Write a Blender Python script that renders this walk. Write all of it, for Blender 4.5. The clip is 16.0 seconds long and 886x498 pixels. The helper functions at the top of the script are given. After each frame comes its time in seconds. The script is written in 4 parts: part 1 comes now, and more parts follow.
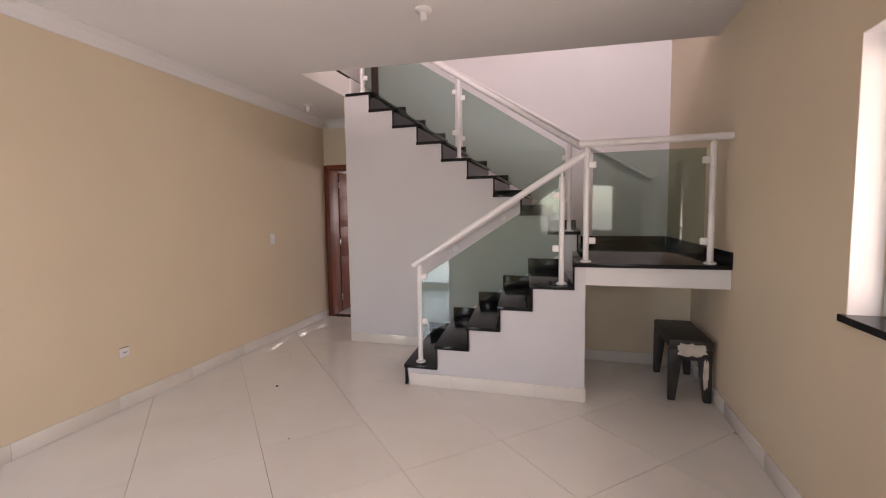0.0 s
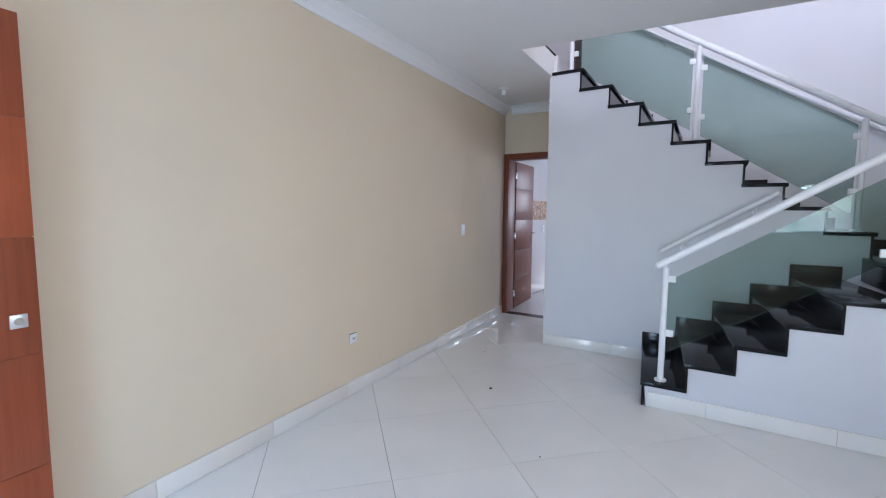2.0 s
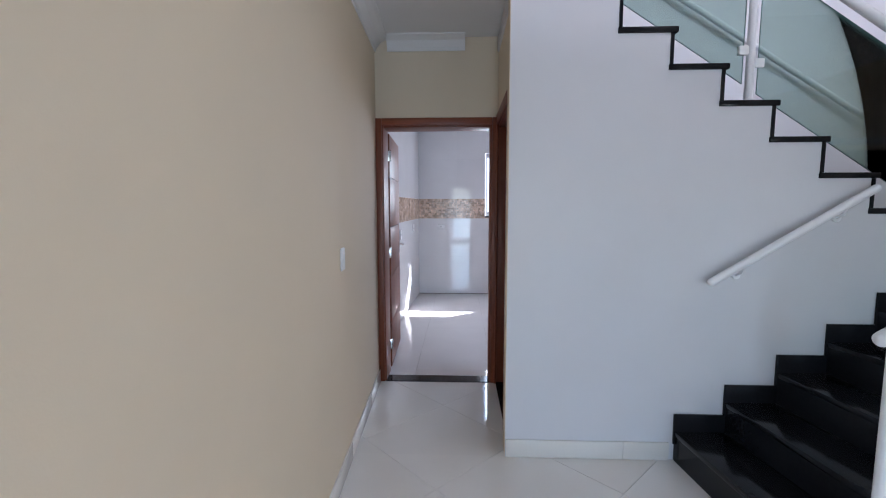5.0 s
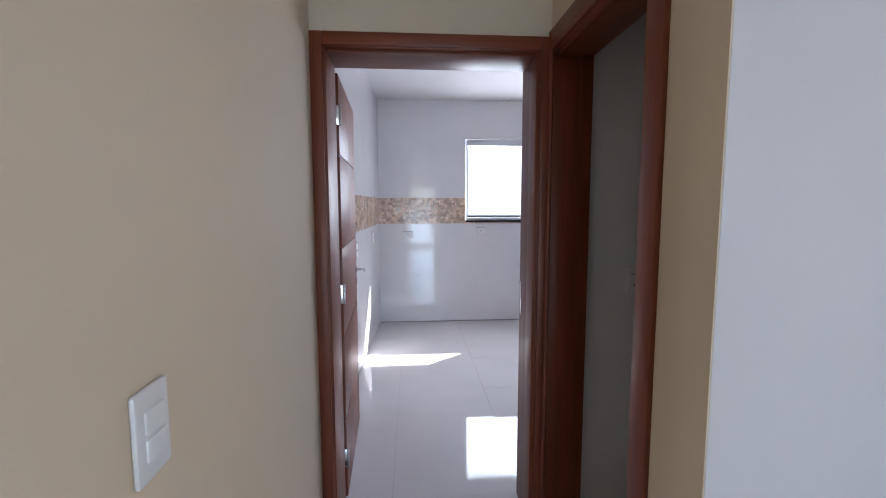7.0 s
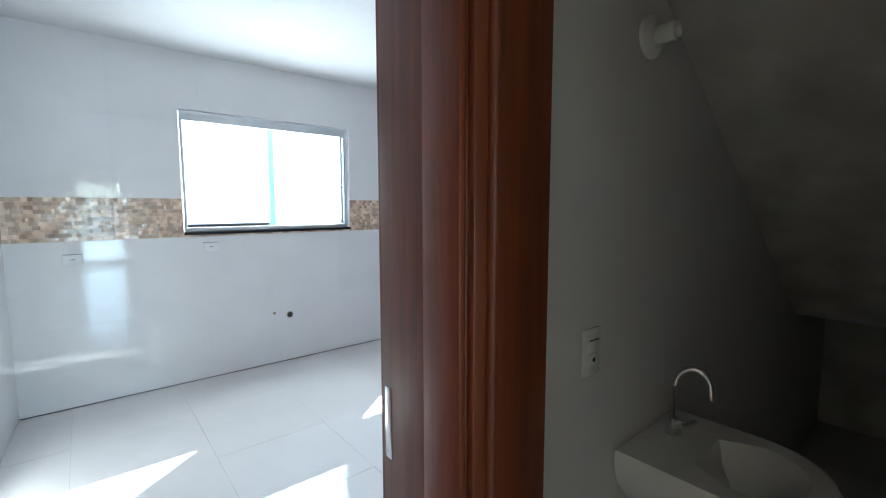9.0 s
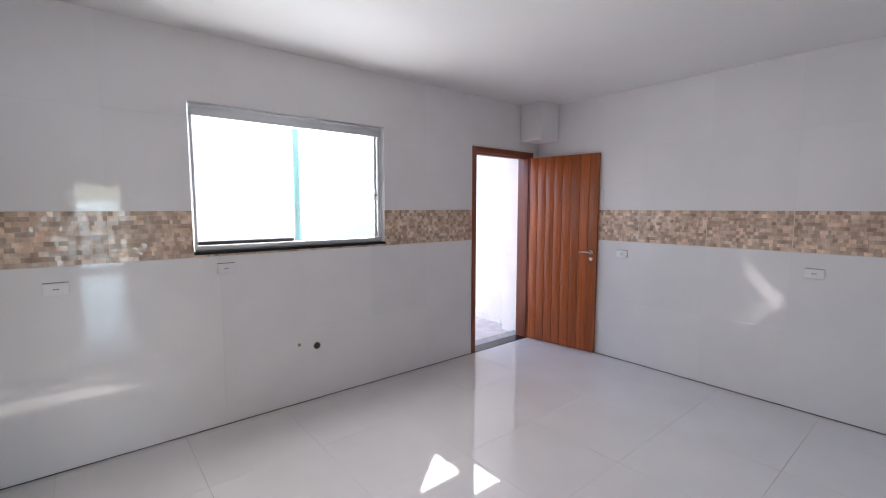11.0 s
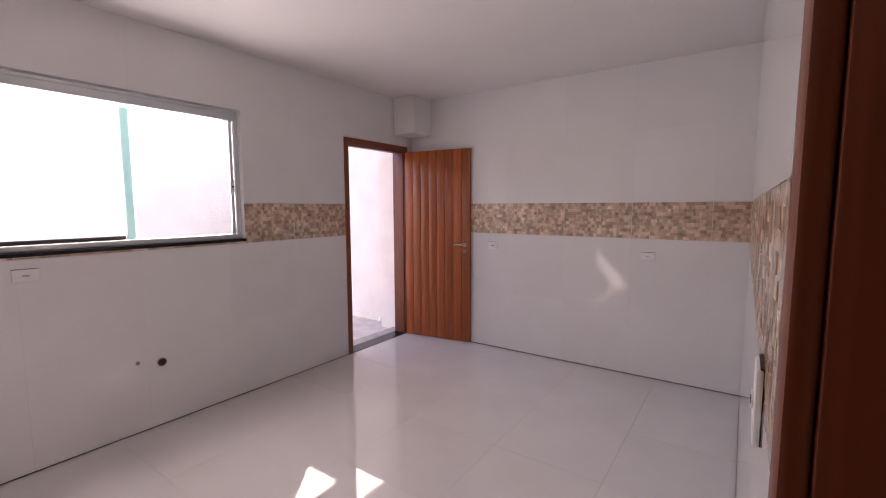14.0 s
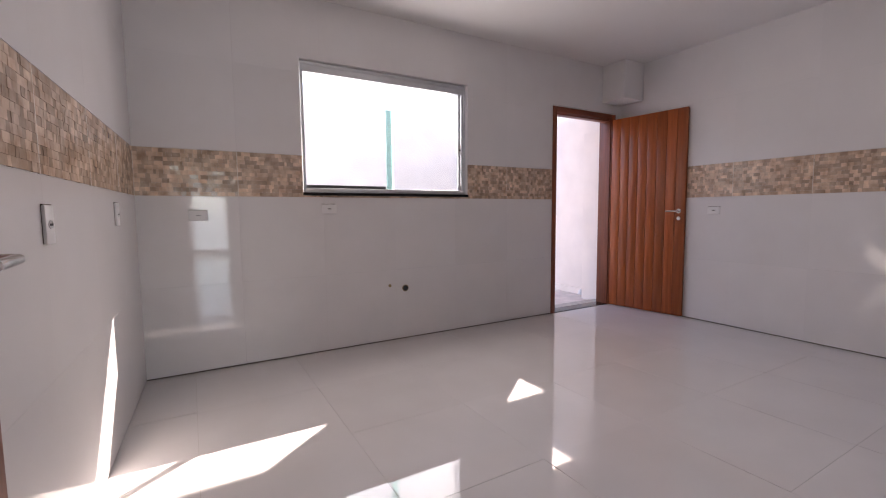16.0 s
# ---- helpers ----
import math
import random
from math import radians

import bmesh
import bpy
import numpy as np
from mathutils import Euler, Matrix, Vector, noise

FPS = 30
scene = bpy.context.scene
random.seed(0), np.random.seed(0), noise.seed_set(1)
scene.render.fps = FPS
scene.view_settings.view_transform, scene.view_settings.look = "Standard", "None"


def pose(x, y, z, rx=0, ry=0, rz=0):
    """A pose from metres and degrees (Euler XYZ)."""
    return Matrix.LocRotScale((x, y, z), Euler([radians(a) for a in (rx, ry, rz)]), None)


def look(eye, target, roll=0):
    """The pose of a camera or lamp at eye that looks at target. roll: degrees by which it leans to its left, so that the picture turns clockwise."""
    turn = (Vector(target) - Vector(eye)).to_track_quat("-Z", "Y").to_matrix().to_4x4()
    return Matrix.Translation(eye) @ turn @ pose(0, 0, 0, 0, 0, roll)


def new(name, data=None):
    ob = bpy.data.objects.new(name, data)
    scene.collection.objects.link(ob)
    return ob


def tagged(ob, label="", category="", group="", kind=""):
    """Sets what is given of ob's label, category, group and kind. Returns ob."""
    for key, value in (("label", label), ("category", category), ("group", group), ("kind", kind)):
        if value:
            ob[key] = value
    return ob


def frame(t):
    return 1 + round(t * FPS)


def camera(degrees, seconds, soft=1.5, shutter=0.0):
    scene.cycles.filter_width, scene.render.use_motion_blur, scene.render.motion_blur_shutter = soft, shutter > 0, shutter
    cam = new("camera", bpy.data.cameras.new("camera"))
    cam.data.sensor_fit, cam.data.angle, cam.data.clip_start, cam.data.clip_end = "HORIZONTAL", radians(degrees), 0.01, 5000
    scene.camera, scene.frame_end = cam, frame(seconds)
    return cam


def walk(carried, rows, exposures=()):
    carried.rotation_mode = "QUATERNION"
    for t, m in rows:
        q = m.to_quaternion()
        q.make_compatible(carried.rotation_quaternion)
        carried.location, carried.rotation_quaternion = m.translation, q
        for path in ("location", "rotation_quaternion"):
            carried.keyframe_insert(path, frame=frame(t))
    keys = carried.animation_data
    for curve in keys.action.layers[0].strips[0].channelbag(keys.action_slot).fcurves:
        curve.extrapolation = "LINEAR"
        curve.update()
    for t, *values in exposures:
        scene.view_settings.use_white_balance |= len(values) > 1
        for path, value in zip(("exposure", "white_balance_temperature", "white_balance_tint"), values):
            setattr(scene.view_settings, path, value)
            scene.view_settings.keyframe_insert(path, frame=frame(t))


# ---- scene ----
cam = camera(91.1, 16.0, soft=1.1)

PATH = [
    (0, (3.363, -5.4, 1.432), (2.793, -3.489, 1.273), -0.8),
    (0.5, (3.237, -5.587, 1.407), (2.435, -3.763, 1.241), -0.2),
    (1, (2.996, -5.601, 1.4), (2.094, -3.824, 1.236), 0.3),
    (1.5, (2.698, -5.51, 1.404), (1.726, -3.771, 1.233), 0.4),
    (2, (2.358, -5.398, 1.389), (1.327, -3.693, 1.212), 0.4),
    (2.5, (2.032, -5.241, 1.418), (0.957, -3.564, 1.234), 0.4),
    (3, (1.701, -4.97, 1.443), (0.616, -3.3, 1.256), 0.4),
    (3.5, (1.385, -4.667, 1.431), (0.506, -2.88, 1.246), 0.8),
    (4, (1.148, -4.326, 1.424), (0.632, -2.403, 1.24), 1.5),
    (4.2, (1.023, -4.163, 1.466), (0.633, -2.211, 1.272), 1.0),
    (6.3, (0.425, -2.308, 1.438), (0.511, -0.32, 1.238), -0.1),
    (6.5, (0.391, -2.166, 1.458), (0.5, -0.179, 1.26), -0.2),
    (7, (0.404, -1.749, 1.462), (0.551, 0.236, 1.264), -0.1),
    (7.5, (0.38, -1.366, 1.444), (0.555, 0.617, 1.247), -0.1),
    (8, (0.425, -1.002, 1.47), (0.979, 0.91, 1.278), 0.3),
    (8.5, (0.454, -0.695, 1.476), (1.638, 0.907, 1.293), 0.7),
    (9, (0.446, -0.485, 1.485), (1.714, 1.049, 1.293), -0.1),
    (9.5, (0.42, -0.259, 1.505), (1.699, 1.268, 1.324), 0.0),
    (9.7, (0.402, -0.16, 1.529), (1.686, 1.363, 1.345), 0.1),
    (11.8, (0.655, 0.465, 1.595), (1.915, 2.007, 1.403), 0.0),
    (12, (0.693, 0.486, 1.602), (2.075, 1.92, 1.411), 0.2),
    (12.5, (0.797, 0.484, 1.621), (2.414, 1.646, 1.428), 0.4),
    (13, (0.814, 0.472, 1.599), (2.487, 1.55, 1.408), -0.1),
    (13.5, (0.768, 0.427, 1.563), (2.453, 1.486, 1.372), -0.3),
    (14, (0.633, 0.346, 1.531), (2.268, 1.481, 1.335), -0.2),
    (14.5, (0.473, 0.296, 1.458), (1.826, 1.758, 1.282), -0.9),
    (15, (0.385, 0.274, 1.38), (1.549, 1.892, 1.206), -0.9),
    (15.5, (0.358, 0.241, 1.209), (1.436, 1.917, 1.046), -0.8),
    (15.8, (0.323, 0.225, 1.128), (1.358, 1.929, 0.97), -0.9),
    (16, (0.319, 0.194, 1.118), (1.319, 1.918, 0.948), -0.5),
]
EXPOSURES = [(0.0, 2.66, 7750, 31), (0.5, 2.88, 6400, 20), (1.0, 2.93, 5740, 16), (2.5, 2.94, 5560, 15), (3.5, 2.84, 5560, 15), (6.5, 2.97, 5820, 16),
             (7.2, 3.0, 5780, 14), (8.0, 3.5, 5600, 3), (8.5, 3.66, 5550, -3), (9.0, 3.46, 5570, -3), (9.7, 3.3, 5600, -4), (11.8, 2.64, 7150, 25), (12.5, 2.53, 7450, 30), (13.5, 2.53, 7650, 31), (14.5, 2.61, 7400, 26),
             (16.0, 2.38, 7250, 24)]
walk(cam, [(t, look(eye, target, roll)) for t, eye, target, roll in PATH], EXPOSURES)

# ---------- world, sun, exposure ----------
world = bpy.data.worlds.new("world")
scene.world = world
world.use_nodes = True
_nt = world.node_tree
_sky = _nt.nodes.new("ShaderNodeTexSky")
_sky.sky_type, _sky.sun_disc = "NISHITA", False
SUN_DIR = Vector((1.175, 0.95, 1.0)).normalized()
_sky.sun_elevation = math.asin(SUN_DIR.z)
_sky.sun_rotation = math.atan2(SUN_DIR.x, SUN_DIR.y)
_nt.links.new(_sky.outputs[0], _nt.nodes["Background"].inputs[0])
_nt.nodes["Background"].inputs[1].default_value = 0.15
sun = new("sun", bpy.data.lights.new("sun", "SUN"))
sun.data.energy, sun.data.angle, sun.data.color = 5.0, radians(0.5), (1.0, 0.95, 0.88)
sun.matrix_world = look(SUN_DIR * 20, (0, 0, 0))


def daylight(name, eye, target, w, h, watts, colour):
    """Sky light standing in a window's or door's opening."""
    lamp = bpy.data.lights.new(name, "AREA")
    lamp.shape, lamp.size, lamp.size_y, lamp.energy, lamp.color = "RECTANGLE", w, h, watts, colour
    new(name, lamp).matrix_world = look(eye, target)


daylight("daylight_front_door", (0.80, -6.45, 0.94), (0.80, 0, 1.5), 0.8, 1.6, 5.0, (0.64, 0.87, 1.0))
daylight("daylight_front_window", (3.4, -6.40, 1.5), (3.2, 0, 2.2), 1.2, 0.85, 2.0, (0.86, 0.95, 1.0))
daylight("daylight_side_window", (4.72, -4.1, 1.54), (0, -4.1, 2.4), 1.5, 1.05, 6.0, (1.0, 0.95, 0.88))
# fill added for the stairwell; its upper opening is assumed
daylight("stairwell_fill_light", (3.2, -3.78, 4.3), (2.9, 0.1, 3.4), 1.6, 1.2, 9.0, (1.0, 0.92, 0.90))
daylight("daylight_kitchen_window", (1.85, 3.90, 1.78), (1.85, 0, 1.4), 1.45, 0.95, 6.0, (0.97, 0.98, 1.0))

# ---------- materials ----------
def material(name, colour, rough=0.5, metal=0.0, vary=0.05, scale=6.0, bump=0.0, bump_scale=60.0, per="none",
             coat=0.0, dark=None, spread=0.1, fine=0.0):
    m = bpy.data.materials.new(name)
    m.use_nodes = True
    nt = m.node_tree
    b = nt.nodes["Principled BSDF"]
    b.inputs["Roughness"].default_value, b.inputs["Metallic"].default_value = rough, metal
    b.inputs["Coat Weight"].default_value = coat
    b.inputs["Coat Roughness"].default_value = 0.08
    tc = nt.nodes.new("ShaderNodeTexCoord")
    geo = nt.nodes.new("ShaderNodeNewGeometry")
    n1 = nt.nodes.new("ShaderNodeTexNoise")
    n1.inputs["Scale"].default_value, n1.inputs["Detail"].default_value = scale, 6
    n2 = nt.nodes.new("ShaderNodeTexNoise")
    n2.inputs["Scale"].default_value, n2.inputs["Detail"].default_value = bump_scale, 4
    nt.links.new(geo.outputs["Position"], n1.inputs["Vector"])
    nt.links.new(geo.outputs["Position"], n2.inputs["Vector"])
    mix = nt.nodes.new("ShaderNodeMixRGB")
    lo = dark or tuple(c * (1 - 2 * vary) for c in colour)
    hi = tuple(min(1, c * (1 + vary)) for c in colour)
    mix.inputs[1].default_value, mix.inputs[2].default_value = (*lo, 1), (*hi, 1)
    ramp = nt.nodes.new("ShaderNodeMapRange")
    ramp.inputs[1].default_value, ramp.inputs[2].default_value = 0.3, 0.7
    nt.links.new(n1.outputs["Fac"], ramp.inputs[0])
    nt.links.new(ramp.outputs[0], mix.inputs[0])
    out = mix.outputs[0]
    if per != "none" or fine:
        hsv = nt.nodes.new("ShaderNodeHueSaturation")
        nt.links.new(out, hsv.inputs["Color"])
        val = nt.nodes.new("ShaderNodeMapRange")
        val.inputs[3].default_value, val.inputs[4].default_value = 1 - spread, 1 + spread
        if per == "object":
            info = nt.nodes.new("ShaderNodeObjectInfo")
            nt.links.new(info.outputs["Random"], val.inputs[0])
        elif per == "island":
            nt.links.new(geo.outputs["Random Per Island"], val.inputs[0])
        else:
            nt.links.new(n2.outputs["Fac"], val.inputs[0])
        nt.links.new(val.outputs[0], hsv.inputs["Value"])
        out = hsv.outputs[0]
    nt.links.new(out, b.inputs["Base Color"])
    rr = nt.nodes.new("ShaderNodeMapRange")
    rr.inputs[3].default_value, rr.inputs[4].default_value = max(0.0, rough * 0.85), min(1, rough * 1.2)
    nt.links.new(n1.outputs["Fac"], rr.inputs[0])
    nt.links.new(rr.outputs[0], b.inputs["Roughness"])
    if bump:
        bp = nt.nodes.new("ShaderNodeBump")
        bp.inputs["Strength"].default_value, bp.inputs["Distance"].default_value = bump, 0.002
        nt.links.new(n2.outputs["Fac"], bp.inputs["Height"])
        nt.links.new(bp.outputs[0], b.inputs["Normal"])
    return m


def wood_material(name, light, dark, rough, axis="z", scale=1.0):
    m = material(name, light, rough)
    nt = m.node_tree
    b = nt.nodes["Principled BSDF"]
    geo = nt.nodes.new("ShaderNodeNewGeometry")
    info = nt.nodes.new("ShaderNodeObjectInfo")
    mp = nt.nodes.new("ShaderNodeMapping")
    s = {"z": (28, 28, 1.4), "y": (28, 1.4, 28), "x": (1.4, 28, 28)}[axis]
    mp.inputs["Scale"].default_value = tuple(v * scale for v in s)
    off = nt.nodes.new("ShaderNodeVectorMath")
    off.operation = "SCALE"
    off.inputs[0].default_value = (31.0, 17.0, 23.0)
    nt.links.new(info.outputs["Random"], off.inputs["Scale"])
    nt.links.new(off.outputs[0], mp.inputs["Location"])
    nt.links.new(geo.outputs["Position"], mp.inputs["Vector"])
    n = nt.nodes.new("ShaderNodeTexNoise")
    n.inputs["Scale"].default_value, n.inputs["Detail"].default_value, n.inputs["Distortion"].default_value = 1.6, 7, 0.6
    nt.links.new(mp.outputs[0], n.inputs["Vector"])
    cr = nt.nodes.new("ShaderNodeValToRGB")
    cr.color_ramp.elements[0].position, cr.color_ramp.elements[1].position = 0.3, 0.72
    cr.color_ramp.elements[0].color, cr.color_ramp.elements[1].color = (*dark, 1), (*light, 1)
    nt.links.new(n.outputs["Fac"], cr.inputs[0])
    hsv = nt.nodes.new("ShaderNodeHueSaturation")
    val = nt.nodes.new("ShaderNodeMapRange")
    val.inputs[3].default_value, val.inputs[4].default_value = 0.82, 1.15
    nt.links.new(info.outputs["Random"], val.inputs[0])
    nt.links.new(val.outputs[0], hsv.inputs["Value"])
    nt.links.new(cr.outputs[0], hsv.inputs["Color"])
    nt.links.new(hsv.outputs[0], b.inputs["Base Color"])
    bp = nt.nodes.new("ShaderNodeBump")
    bp.inputs["Strength"].default_value, bp.inputs["Distance"].default_value = 0.15, 0.001
    nt.links.new(n.outputs["Fac"], bp.inputs["Height"])
    nt.links.new(bp.outputs[0], b.inputs["Normal"])
    return m


def glass_material(name, tint, rough=0.0, ior=1.38):
    """Thin pane: Fresnel gloss over a tinted see-through."""
    m = bpy.data.materials.new(name)
    m.use_nodes = True
    nt = m.node_tree
    nt.nodes.remove(nt.nodes["Principled BSDF"])
    tr = nt.nodes.new("ShaderNodeBsdfTransparent")
    tr.inputs[0].default_value = (*tint, 1)
    gl = nt.nodes.new("ShaderNodeBsdfGlossy")
    gl.inputs["Roughness"].default_value = rough
    fr = nt.nodes.new("ShaderNodeFresnel")
    fr.inputs[0].default_value = ior
    mx = nt.nodes.new("ShaderNodeMixShader")
    nt.links.new(fr.outputs[0], mx.inputs[0])
    nt.links.new(tr.outputs[0], mx.inputs[1])
    nt.links.new(gl.outputs[0], mx.inputs[2])
    nt.links.new(mx.outputs[0], nt.nodes["Material Output"].inputs[0])
    return m


M_YELLOW = material("cream_wall_paint", (0.71, 0.605, 0.46), 0.75, vary=0.02, scale=1.3, bump=0.12, bump_scale=180)
M_WHITE = material("white_wall_paint", (0.74, 0.73, 0.75), 0.6, vary=0.02, scale=1.5, bump=0.12, bump_scale=180)
# white wall paint darkened: the stair walls' weaker light put into the colour
M_WHITE_SHADED = material("white_wall_paint_shaded", (0.64, 0.635, 0.66), 0.6, vary=0.025, scale=1.5, bump=0.12, bump_scale=180)
# darker tone carries the shade of the space under the stair
M_PLASTER_SHADED = material("plaster_darkened_for_shade", (0.60, 0.565, 0.53), 0.9, vary=0.15, scale=4.0, bump=0.3, bump_scale=60)
M_CEIL = material("ceiling_paint", (0.78, 0.77, 0.77), 0.7, vary=0.015, scale=1.2, bump=0.08, bump_scale=140)
M_YARD = material("yard_plaster", (0.85, 0.77, 0.74), 0.85, vary=0.05, scale=2.0, bump=0.4, bump_scale=40)
M_TILE = material("polished_porcelain", (0.78, 0.75, 0.715), 0.06, vary=0.02, scale=2.5, per="object", spread=0.025)
M_KTILE = material("kitchen_porcelain", (0.72, 0.70, 0.70), 0.025, vary=0.02, scale=2.5, per="object", spread=0.02)
M_WTILE = material("white_wall_tile", (0.76, 0.75, 0.76), 0.05, vary=0.015, scale=3.0, per="object", spread=0.015)
M_GROUT = material("grout", (0.46, 0.43, 0.40), 0.9, vary=0.1, scale=15)
M_WGROUT = material("wall_grout", (0.73, 0.72, 0.72), 0.6, vary=0.02, scale=15)
M_SKIRT = material("porcelain_skirting", (0.74, 0.71, 0.67), 0.15, vary=0.02, scale=4, per="object", spread=0.03)
M_GRANITE = material("black_granite", (0.012, 0.012, 0.014), 0.13, vary=0.06, scale=60, per="none")
M_GRANITE.node_tree.nodes["Principled BSDF"].inputs["Specular IOR Level"].default_value = 0.2
M_RAIL = material("white_enamel_rail", (0.80, 0.80, 0.82), 0.28, vary=0.02, scale=8)
M_CLAMP = material("white_plastic_clamp", (0.82, 0.83, 0.83), 0.35, vary=0.02)
M_GLASS = glass_material("green_safety_glass", (0.70, 0.79, 0.755), ior=1.5)
M_PANE = glass_material("clear_pane", (0.93, 0.96, 0.95))
M_STILE = glass_material("mint_glass_edge", (0.66, 0.84, 0.81), 0.1)
M_GLASS_EDGE = material("green_glass_edge", (0.14, 0.24, 0.22), 0.15, vary=0.05)
M_WOOD = wood_material("varnished_mahogany", (0.25, 0.060, 0.021), (0.155, 0.035, 0.012), 0.42)
M_WOODX = wood_material("varnished_mahogany_across", (0.25, 0.060, 0.021), (0.155, 0.035, 0.012), 0.42, "x")
M_WOODY = wood_material("varnished_mahogany_along", (0.25, 0.060, 0.021), (0.155, 0.035, 0.012), 0.42, "y")
M_PLANK = wood_material("varnished_cedar_plank", (0.43, 0.105, 0.024), (0.29, 0.066, 0.016), 0.3)
M_ENTRANCE = wood_material("varnished_entrance_wood", (0.36, 0.082, 0.026), (0.28, 0.060, 0.019), 0.38)
M_GROOVE = material("dark_wood_groove", (0.06, 0.016, 0.007), 0.5, vary=0.1)
M_CHROME = material("brushed_chrome", (0.75, 0.75, 0.76), 0.22, 1.0, vary=0.03)
M_ALU = material("satin_aluminium", (0.62, 0.64, 0.66), 0.35, 0.8, vary=0.03)
M_PLASTIC = material("white_plastic", (0.78, 0.78, 0.79), 0.35, vary=0.01)
M_DARK = material("dark_socket_hole", (0.03, 0.03, 0.035), 0.6, vary=0.1)
M_CERAMIC = material("white_sanitary_ceramic", (0.78, 0.77, 0.76), 0.08, vary=0.01)
M_BLACKLEG = material("worn_black_paint", (0.030, 0.027, 0.026), 0.45, vary=0.3, scale=12, bump=0.2)
M_FOAM = material("bare_padding", (0.62, 0.57, 0.50), 0.9, vary=0.12, scale=14, bump=0.5, bump_scale=50)
M_YFLOOR = material("yard_cement", (0.66, 0.59, 0.56), 0.8, vary=0.12, scale=5, bump=0.3, bump_scale=50)
M_GROUND = material("bare_ground", (0.20, 0.17, 0.13), 0.95, vary=0.2, scale=0.8, bump=0.3)
M_BRASS = material("pipe_ring", (0.35, 0.27, 0.16), 0.4, 0.6, vary=0.1)
M_MOSAIC = material("stone_mosaic", (0.66, 0.52, 0.415), 0.13, vary=0.10, scale=15, per="island", spread=0.36, dark=(0.42, 0.285, 0.20))
M_MOSAIC_PIECE = material("stone_mosaic_piece", (0.66, 0.52, 0.415), 0.13, vary=0.10, scale=15, per="object", spread=0.36, dark=(0.42, 0.285, 0.20))
M_JOINT = material("pale_band_joint", (0.70, 0.64, 0.57), 0.5, vary=0.05, scale=30)
M_JOINT_AND_SHADE = material("dark_base_joint_and_shade", (0.10, 0.08, 0.07), 0.9, vary=0.3, scale=9)
M_DEBRIS = material("dark_debris", (0.05, 0.04, 0.035), 0.9)

# ---------- mesh helpers ----------
def bm_new():
    return bmesh.new()


def add_box(bm, x0, x1, y0, y1, z0, z1, bevel=0.0, m=None):
    r = bmesh.ops.create_cube(bm, size=1.0)
    vs = r["verts"]
    mat = Matrix.Translation(((x0 + x1) / 2, (y0 + y1) / 2, (z0 + z1) / 2)) @ Matrix.Diagonal((x1 - x0, y1 - y0, z1 - z0, 1))
    bmesh.ops.transform(bm, matrix=(m @ mat) if m else mat, verts=vs)
    if bevel:
        es = list({e for v in vs for e in v.link_edges})
        bmesh.ops.bevel(bm, geom=es, offset=bevel, segments=2, profile=0.5, affect="EDGES")
    return bm


def box(x0, x1, y0, y1, z0, z1, bevel=0.0, m=None):
    return add_box(bm_new(), x0, x1, y0, y1, z0, z1, bevel, m)


def add_rod(bm, a, b, r, seg=16, r2=None):
    a, b = Vector(a), Vector(b)
    d = b - a
    mat = Matrix.Translation((a + b) / 2) @ d.to_track_quat("Z", "Y").to_matrix().to_4x4()
    bmesh.ops.create_cone(bm, cap_ends=True, segments=seg, radius1=r, radius2=r if r2 is None else r2, depth=d.length, matrix=mat)
    return bm


def rod(a, b, r, seg=16, r2=None):
    return add_rod(bm_new(), a, b, r, seg, r2)


def add_prism(bm, pts, z0, z1, bevel=0.0):
    lo = [bm.verts.new((x, y, z0)) for x, y in pts]
    hi = [bm.verts.new((x, y, z1)) for x, y in pts]
    n = len(pts)
    fs = [bm.faces.new(lo[::-1]), bm.faces.new(hi)]
    for i in range(n):
        fs.append(bm.faces.new((lo[i], lo[(i + 1) % n], hi[(i + 1) % n], hi[i])))
    bmesh.ops.recalc_face_normals(bm, faces=fs)
    if bevel:
        es = list({e for f in fs for e in f.edges})
        bmesh.ops.bevel(bm, geom=es, offset=bevel, segments=2, profile=0.5, affect="EDGES")
    return bm


def prism(pts, z0, z1, bevel=0.0):
    return add_prism(bm_new(), pts, z0, z1, bevel)


def lathe(profile, seg=24):
    """Surface of revolution about z of (radius, height) pairs."""
    bm = bm_new()
    rings = []
    for r, z in profile:
        rings.append([bm.verts.new((r * math.cos(2 * math.pi * k / seg), r * math.sin(2 * math.pi * k / seg), z)) for k in range(seg)])
    for a, b in zip(rings, rings[1:]):
        for k in range(seg):
            bm.faces.new((a[k], a[(k + 1) % seg], b[(k + 1) % seg], b[k]))
    bm.faces.new(rings[0][::-1])
    bm.faces.new(rings[-1])
    bmesh.ops.recalc_face_normals(bm, faces=bm.faces)
    return bm


def tube(path, r, seg=10):
    """A bent pipe along points."""
    bm = bm_new()
    pts = [Vector(p) for p in path]
    rings = []
    for i, p in enumerate(pts):
        d = (pts[min(i + 1, len(pts) - 1)] - pts[max(i - 1, 0)]).normalized()
        q = d.to_track_quat("Z", "Y")
        rings.append([bm.verts.new(p + q @ Vector((r * math.cos(2 * math.pi * k / seg), r * math.sin(2 * math.pi * k / seg), 0))) for k in range(seg)])
    for a, b in zip(rings, rings[1:]):
        for k in range(seg):
            bm.faces.new((a[k], a[(k + 1) % seg], b[(k + 1) % seg], b[k]))
    bm.faces.new(rings[0][::-1])
    bm.faces.new(rings[-1])
    bmesh.ops.recalc_face_normals(bm, faces=bm.faces)
    return bm


